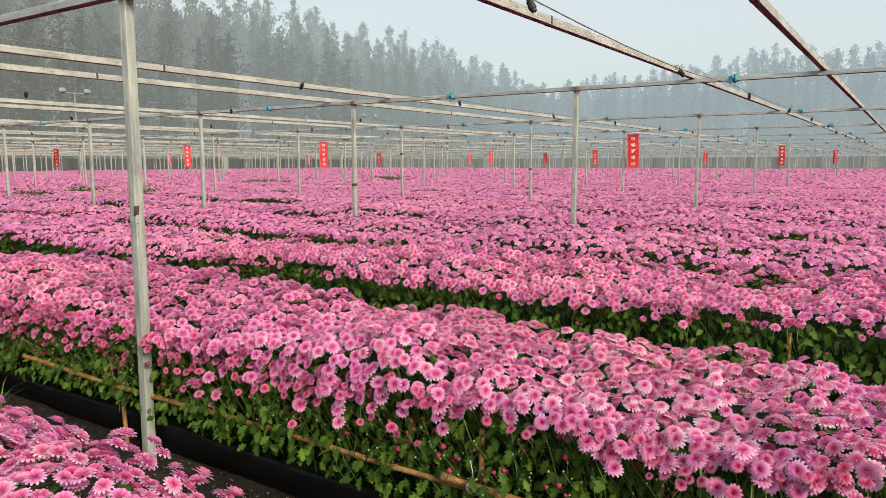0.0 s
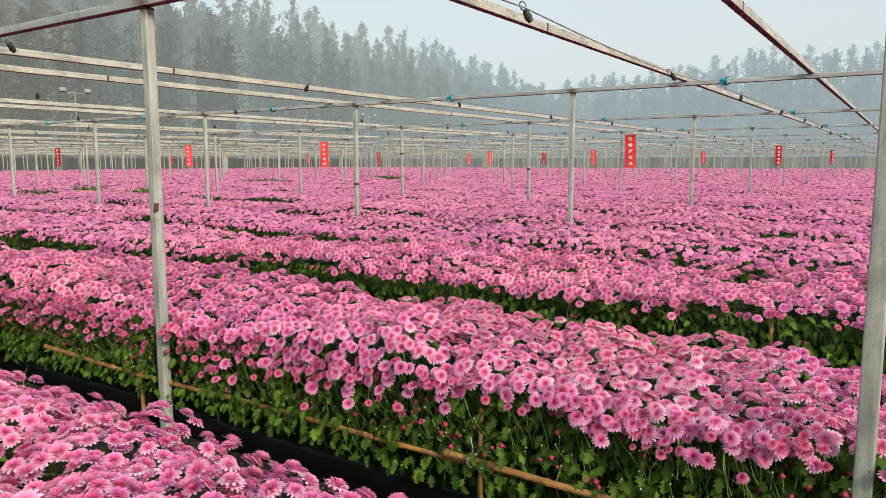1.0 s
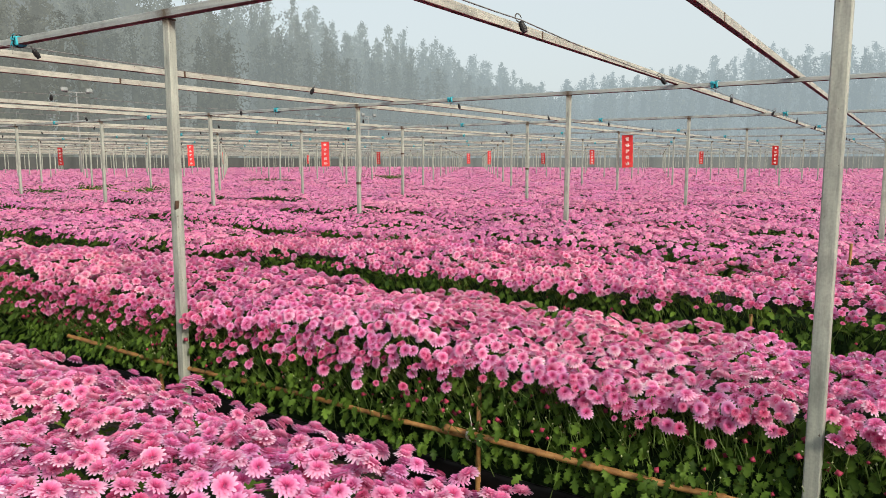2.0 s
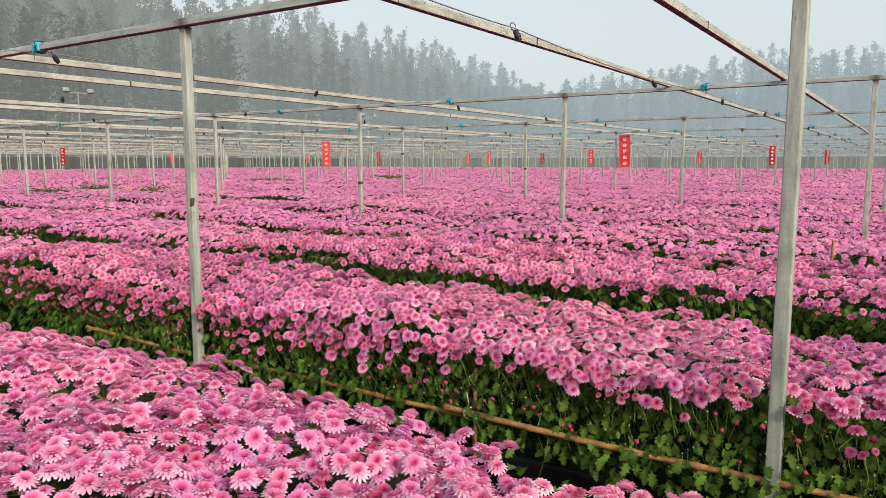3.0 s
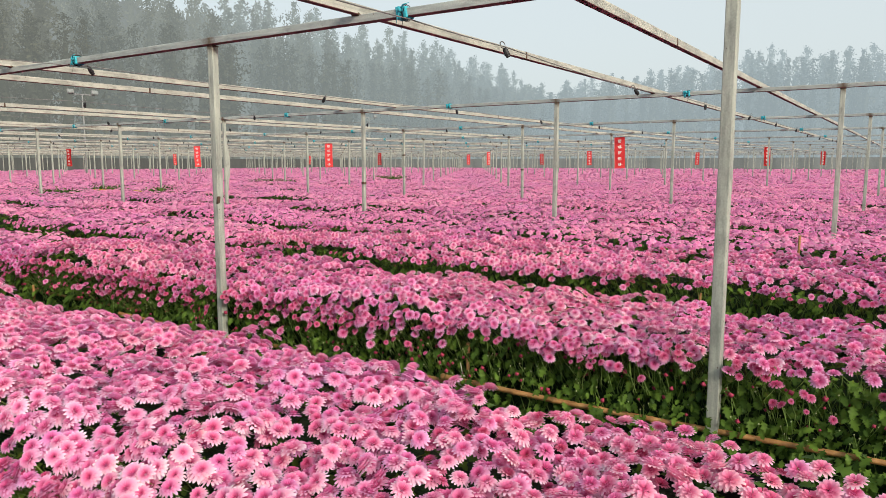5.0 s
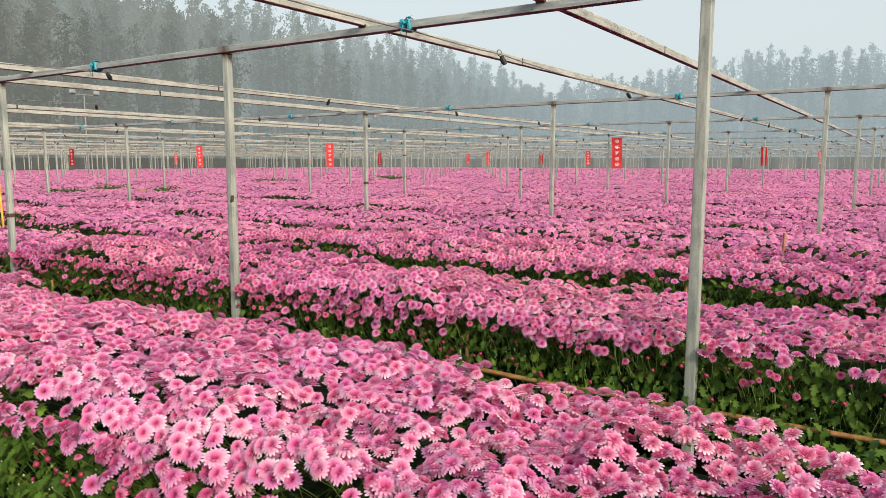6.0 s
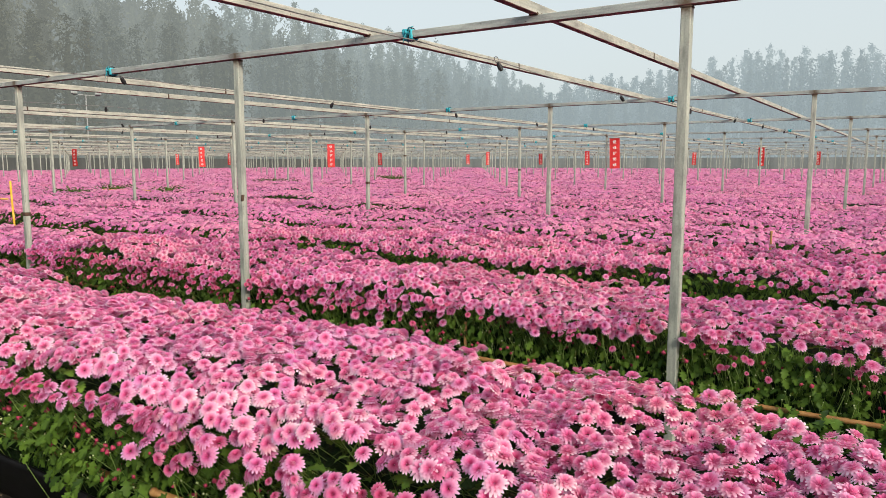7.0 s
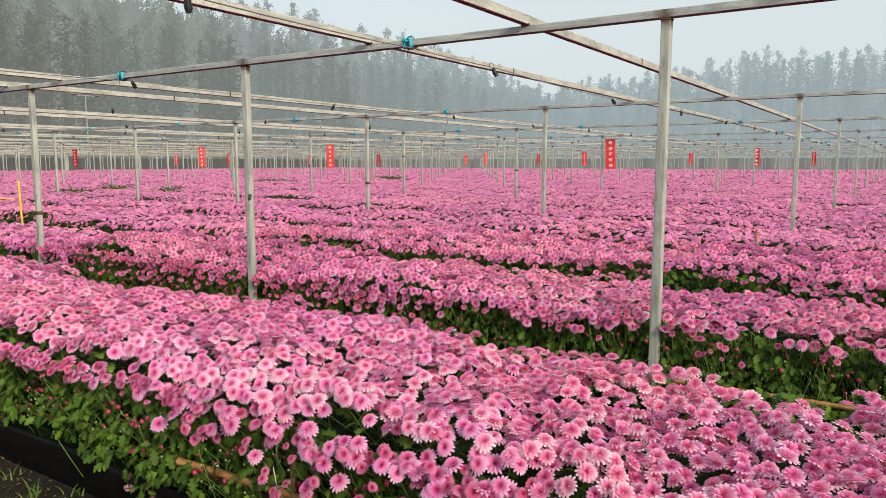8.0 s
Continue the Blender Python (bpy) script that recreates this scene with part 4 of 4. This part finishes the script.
def build_cables():
    rng = random.Random(9)
    bm = bmesh.new()                                       # a strip of cloth wound round the beam, with a knot and loose ends
    for j in range(3):
        off = (j - 1) * 0.022 + rng.uniform(-0.004, 0.004)
        box_into(bm, (0.024, 0.058 + 0.004 * j, 0.064 - 0.003 * j), pose(off, 0, 0, rng.uniform(-4, 4), rng.uniform(-12, 12), rng.uniform(-6, 6)), 0.006)
    tie_mesh = mesh_of("cloth_tie", bm, CYAN)
    bm = bmesh.new()
    bmesh.ops.create_icosphere(bm, subdivisions=2, radius=0.014, matrix=pose(0, -0.034, 0.012))
    tube_into(bm, [(0, -0.034, 0.012), (0.03, -0.05, 0.03), (0.07, -0.055, 0.035)], [0.004, 0.004, 0.001], 5)
    tube_into(bm, [(0, -0.034, 0.012), (-0.01, -0.045, -0.03), (-0.02, -0.04, -0.055)], [0.004, 0.003, 0.001], 5)
    knot_mesh = mesh_of("knot", bm, CYAN, True)
    bm = bmesh.new()
    for j in range(2):
        tube_into(bm, [(0.008 + 0.012 * j + 0.004 * math.sin(3 * a), 0.037 * math.cos(a), 0.040 * math.sin(a)) for a in np.linspace(0, 6.283, 13)], 0.0022, 4)
    tube_into(bm, [(0.01, -0.037, -0.01), (0.03, -0.05, -0.04), (0.02, -0.05, -0.085)], 0.0018, 4)
    string_mesh = mesh_of("string", bm, BLACK, True)
    bm = bmesh.new()                                       # socket: a ribbed cup with a cap
    prof = [(0.0, 0.012), (0.012, 0.019), (0.03, 0.019), (0.032, 0.022), (0.052, 0.022), (0.054, 0.018), (0.07, 0.016)]
    tube_into(bm, [(0, 0, -z * 0.85) for z, r in prof], [r * 0.82 for z, r in prof], 10)
    socket_mesh = mesh_of("lamp_socket", bm, BLACK, False)
    bm = bmesh.new()
    arc = [(0.014 * math.sin(a) , 0, 0.022 - 0.022 * math.cos(a)) for a in np.linspace(0.0, 5.2, 9)]
    tube_into(bm, arc, 0.0035, 6)
    loop_mesh = mesh_of("wire_loop", bm, CABLE, True)
    tie0 = socket0 = None
    for x in CABLE_X:
        first_y = 0.38 if abs(x + 1.5) < 0.1 else rng.uniform(-0.6, 1.9) if abs(x + 4.5) > 0.1 else -0.45
        socks = list(np.arange(first_y, 60.0, 2.55))
        hang = {round(sy, 3): (rng.uniform(-0.06, 0.04), rng.uniform(0.02, 0.07)) for sy in socks}
        knots = [(yy, 0.0, BEAM_Z - 0.034) for yy in ROW_Y if yy < 62] + [(sy, *hang[round(sy, 3)]) for sy in socks]
        knots = sorted((yy, dx, (z if yy in ROW_Y else BEAM_Z + 0.0 - z)) for yy, dx, z in knots)
        pts = []
        for (y0, d0, z0), (y1, d1, z1) in zip(knots, knots[1:]):
            for q in (0, 0.25, 0.5, 0.75):
                pts.append((x + d0 + (d1 - d0) * q, y0 + (y1 - y0) * q, z0 + (z1 - z0) * q - 0.022 * (y1 - y0) * q * (1 - q)))
        bm = bmesh.new()
        tube_into(bm, pts, 0.0035, 5)
        tagged(new("lighting_cable", mesh_of("lighting_cable", bm, CABLE, True)), "thin grey cable strung under the beams", "cable", "lighting cables")
        for yy in ROW_Y:
            if yy > 28:
                continue
            m = pose(x + rng.uniform(-0.05, 0.05), yy, BEAM_Z, 0, 0, 0)
            if tie0 is None:
                tie0 = tagged(new("cloth_tie", tie_mesh), "cyan cloth strip knotted round the beam", "tie", "cloth ties on the beams")
                part("knot", knot_mesh, tie0)
                part("string", string_mesh, tie0, "dark string tied round the cloth")
                tie0.matrix_basis = m
            else:
                copy_thing(tie0, m)
        for sy in socks:
            if sy > 30:
                continue
            dx, dz = hang[round(sy, 3)]
            m = pose(x + dx, sy, BEAM_Z - dz - 0.01, rng.uniform(-35, 35), rng.uniform(-30, 30), rng.uniform(0, 360))
            if socket0 is None:
                socket0 = tagged(new("lamp_socket", socket_mesh), "empty black lamp socket hanging from the cable", "lamp socket", "lamp sockets")
                part("wire_loop", loop_mesh, socket0)
                socket0.matrix_basis = m
            else:
                copy_thing(socket0, m)


build_cables()


# ---------------------------------------------------------------- bamboo rails and stakes
def bamboo_mesh(length, r0, r1, seed, name="bamboo_rail", mat=None):
    """A bamboo cane along x with swollen joints and a slight bend."""
    rng = random.Random(seed)
    pts, rad, x = [], [], 0.0
    while x < length:
        gap = rng.uniform(0.17, 0.26)
        r = r0 + (r1 - r0) * x / length
        bend = lambda u: 0.012 * math.sin(u * 1.3 + seed) + 0.006 * math.sin(u * 3.1 + seed)
        for u, k in ((0.0, 1.0), (0.006, 1.16), (0.014, 1.16), (0.02, 0.97)):
            pts.append((x + u, bend(x + u), bend(x + u + 5) * 0.6))
            rad.append(r * k)
        x += gap
    pts.append((length, bend(length), bend(length + 5) * 0.6))
    rad.append(r1)
    bm = bmesh.new()
    tube_into(bm, pts, rad, 8)
    return mesh_of(name, bm, mat or BAMBOO, True)


def build_bamboo():
    rng = random.Random(4)
    # rails: west end x, y, z, length, turn about z, tilt
    rails = [(-4.17, 2.015, 0.312, 3.0, 0.0, 0.4), (-1.32, 1.995, 0.345, 3.2, 0.2, 0.3), (-7.0, 2.10, 0.35, 3.0, -0.3, 0.2),
             (-2.9, 0.0, 0.33, 2.5, 0.4, -0.6), (-1.05, -0.07, 0.40, 2.8, 0.0, 0.6),
             (-3.1, 3.83, 0.35, 3.0, 0.2, 0.2), (-0.3, 3.82, 0.36, 2.5, 0.0, 0.0)]
    for i, (x, y, z, ln, turn, tilt) in enumerate(rails):
        ob = tagged(new("bamboo_rail", bamboo_mesh(ln, 0.0135, 0.0105, i + 2)), "dry brown bamboo cane tied along the flower bed", "bamboo cane", "bamboo rails")
        ob.matrix_basis = pose(x, y, z, rng.uniform(0, 360), -tilt, turn)
    # stakes: x, y, top
    stakes = [(-1.188, 2.018, 0.53), (-3.27, 2.045, 0.43), (-5.4, 2.04, 0.42), (0.98, 2.035, 0.47), (-0.55, -0.03, 0.52), (-2.6, 0.04, 0.44), (-0.486, 3.84, 0.57), (-0.16, 5.75, 0.80), (-2.1, 3.84, 0.40)]
    for i, (x, y, top) in enumerate(stakes):
        ob = tagged(new("bamboo_stake", bamboo_mesh(top + 0.12, 0.012, 0.010, i + 20, "bamboo_stake")), "short upright bamboo stake driven in beside the bed", "stake", "bamboo stakes")
        ob.matrix_basis = pose(x, y, -0.12, 0, -90 + rng.uniform(-2, 2), rng.uniform(0, 8))
    # string lashings where a rail meets a stake
    for x, y, z in ((-1.188, 2.004, 0.340), (-3.27, 2.025, 0.325), (-0.55, -0.06, 0.405)):
        bm = bmesh.new()
        for j in range(3):
            ring = [(0.020 * math.cos(a) * 0.7 + 0.004 * j - 0.004, 0.030 * math.cos(a + 0.3) - 0.004, 0.030 * math.sin(a)) for a in np.linspace(0, 6.28, 13)]
            tube_into(bm, ring, 0.0026, 5)
        tube_into(bm, [(0, -0.02, 0.02), (0.005, -0.03, 0.06), (-0.004, -0.03, 0.10)], 0.0016, 4)
        ob = tagged(new("string_lashing", mesh_of("string_lashing", bm, STRING, True)), "pale string lashing bamboo rail to stake", "string", "string lashings")
        ob.matrix_basis = pose(x, y, z)


build_bamboo()


def build_yellow_stakes():
    """Yellow plastic marker stake with low yellow rails."""
    ob = tagged(new("marker_stake", bamboo_mesh(1.15, 0.016, 0.014, 77, "marker_stake", YELLOW)), "yellow marker stake standing beside a flower bed", "stake")
    ob.matrix_basis = pose(-9.34, 3.45, 0.04, 0, -90, 0)
    for x, y, z, ln, turn in ((-14.9, 4.75, 0.74, 1.4, 28), (-17.5, 9.65, 0.72, 1.0, 6), (-15.9, 9.75, 0.72, 0.7, -20)):
        r = tagged(new("marker_rail", bamboo_mesh(ln, 0.014, 0.013, int(ln * 10), "marker_rail", YELLOW)), "yellow cane lying over the flower bed", "cane", "yellow canes")
        r.matrix_basis = pose(x, y, z, 0, 0, turn)


build_yellow_stakes()


# ---------------------------------------------------------------- red banners hanging under the beams
def build_banners():
    rng = random.Random(12)
    bm = bmesh.new()
    nx, nz, w, h = 6, 16, 0.26, 0.80
    grid = [[bm.verts.new((w * (i / nx - 0.5), 0.012 * math.sin(2.2 * i / nx + 5 * j / nz) + 0.01 * math.sin(9 * j / nz), -h * j / nz)) for j in range(nz + 1)] for i in range(nx + 1)]
    for i in range(nx):
        for j in range(nz):
            bm.faces.new((grid[i][j], grid[i + 1][j], grid[i + 1][j + 1], grid[i][j + 1]))
    bmesh.ops.solidify(bm, geom=bm.faces[:], thickness=0.003)
    cloth = mesh_of("cloth", bm, RED)
    bm = bmesh.new()
    tube_into(bm, [(-0.16, 0, 0.004), (0.22, 0, 0.004)], 0.008, 8)
    rod = mesh_of("rod", bm, RAIL, True)
    signs = []
    for q in range(3):                                    # unreadable characters: groups of short bars
        bm = bmesh.new()
        for side in (-0.022, 0.022):
            for k in range(4):
                box_into(bm, (rng.uniform(0.04, 0.10), 0.002, 0.011), pose(rng.uniform(-0.02, 0.02), side, 0.033 - 0.022 * k))
            for k in range(2):
                box_into(bm, (0.012, 0.002, rng.uniform(0.05, 0.085)), pose(-0.03 + 0.06 * k + rng.uniform(-0.01, 0.01), side, 0))
        signs.append(mesh_of("lettering_mark", bm, WHITE))
    hook = bmesh.new()
    tube_into(hook, [(0.0, 0, 0.004), (0.0, 0.0, 0.06)], 0.003, 5)
    hook = mesh_of("hook", hook, RAIL)
    first = None
    spots = [(-5.76, 17), (-15.86, 17), (-22.77, 17), (-32.02, 17), (-4.61, 32), (-21.1, 37), (-14.62, 37), (-29.66, 37), (-39.11, 32), (-44.98, 32), (-45.8, 47), (-28.71, 47), (-22.35, 47), (-11.17, 47), (-3.91, 47)]
    for x, y in spots:
        m = pose(x, y - 0.03, BEAM_Z - 0.085, 0, rng.uniform(-2, 2), rng.uniform(16, 34))
        if first is None:
            first = tagged(new("banner"), "narrow red banner with pale lettering hanging under a beam", "banner", "red banners")
            sheet = part("cloth", cloth, first)
            part("rod", rod, first)
            part("hook", hook, first)
            for i in range(5):
                part("lettering_mark", signs[i % 3], sheet, "pale unreadable lettering", pose(0, 0.006, -0.10 - 0.15 * i))
            first.matrix_basis = m
        else:
            copy_thing(first, m)


build_banners()


# ---------------------------------------------------------------- floodlight masts at the edge of the field
def build_masts():
    bm = bmesh.new()
    tube_into(bm, [(0, 0, 0), (0, 0, 3), (0, 0, 6.1)], [0.06, 0.05, 0.04], 8)
    pole = mesh_of("pole", bm, MAST, True)
    bm = bmesh.new()
    box_into(bm, (0.06, 1.7, 0.06), pose(0, 0, 6.1), 0.01)
    bar = mesh_of("crossbar", bm, MAST)
    bm = bmesh.new()
    box_into(bm, (0.14, 0.42, 0.30), pose(0.08, 0, 0.16, 0, -20, 0), 0.03)
    head = mesh_of("floodlight", bm, MAST)
    bm = bmesh.new()
    box_into(bm, (0.03, 0.36, 0.24), pose(0.16, 0, 0.19, 0, -20, 0), 0.005)
    lens = mesh_of("lens", bm, EDGE_PALE)
    first = None
    for x, y, k in ((-47.4, 26.6, 1.0), (-47.4, 57.5, 1.0)):
        m = pose(x, y, 0, 0, 0, -8)
        if first is None:
            first = tagged(new("light_mast"), "grey steel mast carrying two floodlights", "light mast", "floodlight masts")
            part("pole", pole, first)
            part("crossbar", bar, first)
            for yy in (-0.8, 0.8):
                part("lens", lens, part("floodlight", head, first, "boxy pale floodlight", pose(0, yy, 6.1)), "pale glass front")
            first.matrix_basis = m
        else:
            copy_thing(first, m)


build_masts()


# ---------------------------------------------------------------- weeds and litter on the paths
def build_weeds():
    rng = random.Random(31)
    for x, y, n, h in ((-4.3, 1.92, 16, 0.26), (-2.3, -0.05, 14, 0.10), (-2.05, -0.12, 12, 0.12), (-3.6, 1.85, 10, 0.12), (-1.9, 0.0, 10, 0.09)):
        v, f, uv = [], [], []
        for k in range(n):
            a, ln = rng.uniform(0, 6.283), h * rng.uniform(0.5, 1.1)
            out = rng.uniform(0.3, 0.9) * ln
            base = (rng.gauss(0, 0.03), rng.gauss(0, 0.03))
            s = len(v)
            for q in (0, 0.35, 0.7, 1.0):
                wdt = 0.005 * (1 - q) + 0.0006
                px, py, pz = base[0] + math.cos(a) * out * q * q, base[1] + math.sin(a) * out * q * q, ln * (q - 0.35 * q * q)
                v += [(px - math.sin(a) * wdt, py + math.cos(a) * wdt, pz), (px + math.sin(a) * wdt, py - math.cos(a) * wdt, pz)]
                uv += [(0.3, k / n)] * 2
            for q in range(3):
                f.append((s + 2 * q, s + 2 * q + 1, s + 2 * q + 3, s + 2 * q + 2))
        ob = tagged(new("weed", mesh_from("weed", v, f, uv, GRASS)), "small tuft of green grass growing on the path", "weed", "weeds on the paths")
        ob.matrix_basis = pose(x, y, -0.01)
    nr = np.random.default_rng(8)
    k = 3600
    x, y = nr.uniform(-6, 1.5, k), np.where(nr.uniform(0, 1, k) < 0.5, nr.uniform(1.2, 2.08, k), nr.uniform(-0.75, 0.06, k))
    p = np.stack([x, y, np.full(k, 0.012)], -1)
    dead = plain_material("dry_litter", [(0.045, 0.032, 0.020), (0.17, 0.13, 0.08)], 20.0, 0.9)
    n = np.stack([nr.normal(0, 0.3, k), nr.normal(0, 0.3, k), np.ones(k)], -1)
    ob = new("leaf_litter", scatter("leaf_litter", LEAF_PLAIN, turns_to(n, nr.uniform(0, 6.28, k)), p, nr.uniform(0.008, 0.026, k), nr.uniform(0, 1, k), dead))
    tagged(ob, "dry brown leaf litter scattered on the soil", "leaf litter", kind="stuff")
    k = 5200
    x, y = nr.uniform(-6, 1.0, k), np.where(nr.uniform(0, 1, k) < 0.6, nr.uniform(1.1, 2.06, k), nr.uniform(-0.85, 0.0, k))
    keep = smooth_noise(x, y, 0.25, 61) > 0.38
    x, y = x[keep], y[keep]
    p = np.stack([x, y, np.full(len(x), 0.002)], -1)
    n = nr.normal(0, 0.6, (len(x), 3)) + np.array([0, 0, 1])
    clod = (BUD_SHAPE[0] * np.array([1.0, 0.75, 0.6]), BUD_SHAPE[1], BUD_SHAPE[2])
    earth = plain_material("crumbly_soil", [(0.012, 0.010, 0.007), (0.028, 0.022, 0.015), (0.05, 0.040, 0.027)], 9.0, 0.95, 0, 0.9, None, 0.01, 60.0)
    ob = new("soil_crumbs", scatter("soil_crumbs", clod, turns_to(n, nr.uniform(0, 6.28, len(x))), p, 0.003 + 0.011 * nr.uniform(0, 1, len(x)) ** 2, nr.uniform(0, 1, len(x)), earth))
    tagged(ob, "loose crumbs of dark soil on the paths", "soil", kind="stuff")


build_weeds()


# ---------------------------------------------------------------- a broken, drooping spray of faded flowers over the plastic edging
def build_drooping_spray():
    rng = random.Random(3)
    thing = tagged(new("drooping_spray"), "broken chrysanthemum spray with faded flowers hanging over the edging", "flower spray")
    tips = [(-1.40, -0.05, 0.245), (-1.37, -0.07, 0.215), (-1.29, -0.05, 0.235), (-1.25, -0.06, 0.20), (-1.34, -0.06, 0.17)]
    root = Vector((-0.98, 0.09, 0.40))
    v, t, r = BLOOM_NEAR[2]
    faded, n, l, b = material("faded_petal", 0.8)
    l.new(ramp(n, l, noise_of(n, l, 90.0), [(0.3, (0.42, 0.20, 0.22)), (0.7, (0.66, 0.42, 0.44))]), b.inputs["Base Color"])
    head = mesh_from("faded_blossom", v, t, np.stack([r, r * 0 + 0.5], -1), faded)
    for i, tip in enumerate(tips):
        bm = bmesh.new()
        mid = root.lerp(Vector(tip), 0.5) + Vector((0, -0.05, 0.05 + 0.02 * (i % 2)))
        tube_into(bm, [root, root.lerp(mid, 0.6) + Vector((0, 0, 0.015)), mid, Vector(tip).lerp(mid, 0.3) + Vector((0, -0.01, 0.02)), tip], [0.003, 0.0028, 0.0024, 0.002, 0.0018], 5)
        me = mesh_of("stem", bm, STEM, True)
        part("stem", me, thing)
        part("faded_blossom", head, thing, "faded pink blossom", pose(*tip, rng.uniform(130, 200), rng.uniform(-30, 30), rng.uniform(0, 360)) @ Matrix.Diagonal((0.02, 0.02, 0.026, 1)))
    nr = np.random.default_rng(5)
    k = 26
    w = nr.uniform(0.25, 0.95, k)
    base = np.array([tuple(root.lerp(Vector(tips[i % 5]), w[i]) + Vector((0, -0.03, 0.03))) for i in range(k)])
    p = base + nr.normal(0, 0.012, (k, 3))
    turns = leaf_frames(p, nr.normal(0, 0.5, (k, 3)) + np.array([0, -0.8, 0.5]), nr.normal(0, 0.5, (k, 3)) + np.array([0, -0.2, -0.8]))
    part("leaf_mass", scatter("leaves", LEAF_SHAPE, turns, p, nr.uniform(0.025, 0.045, k), nr.uniform(0.5, 1, k), LEAF), thing)["kind"] = "stuff"


build_drooping_spray()
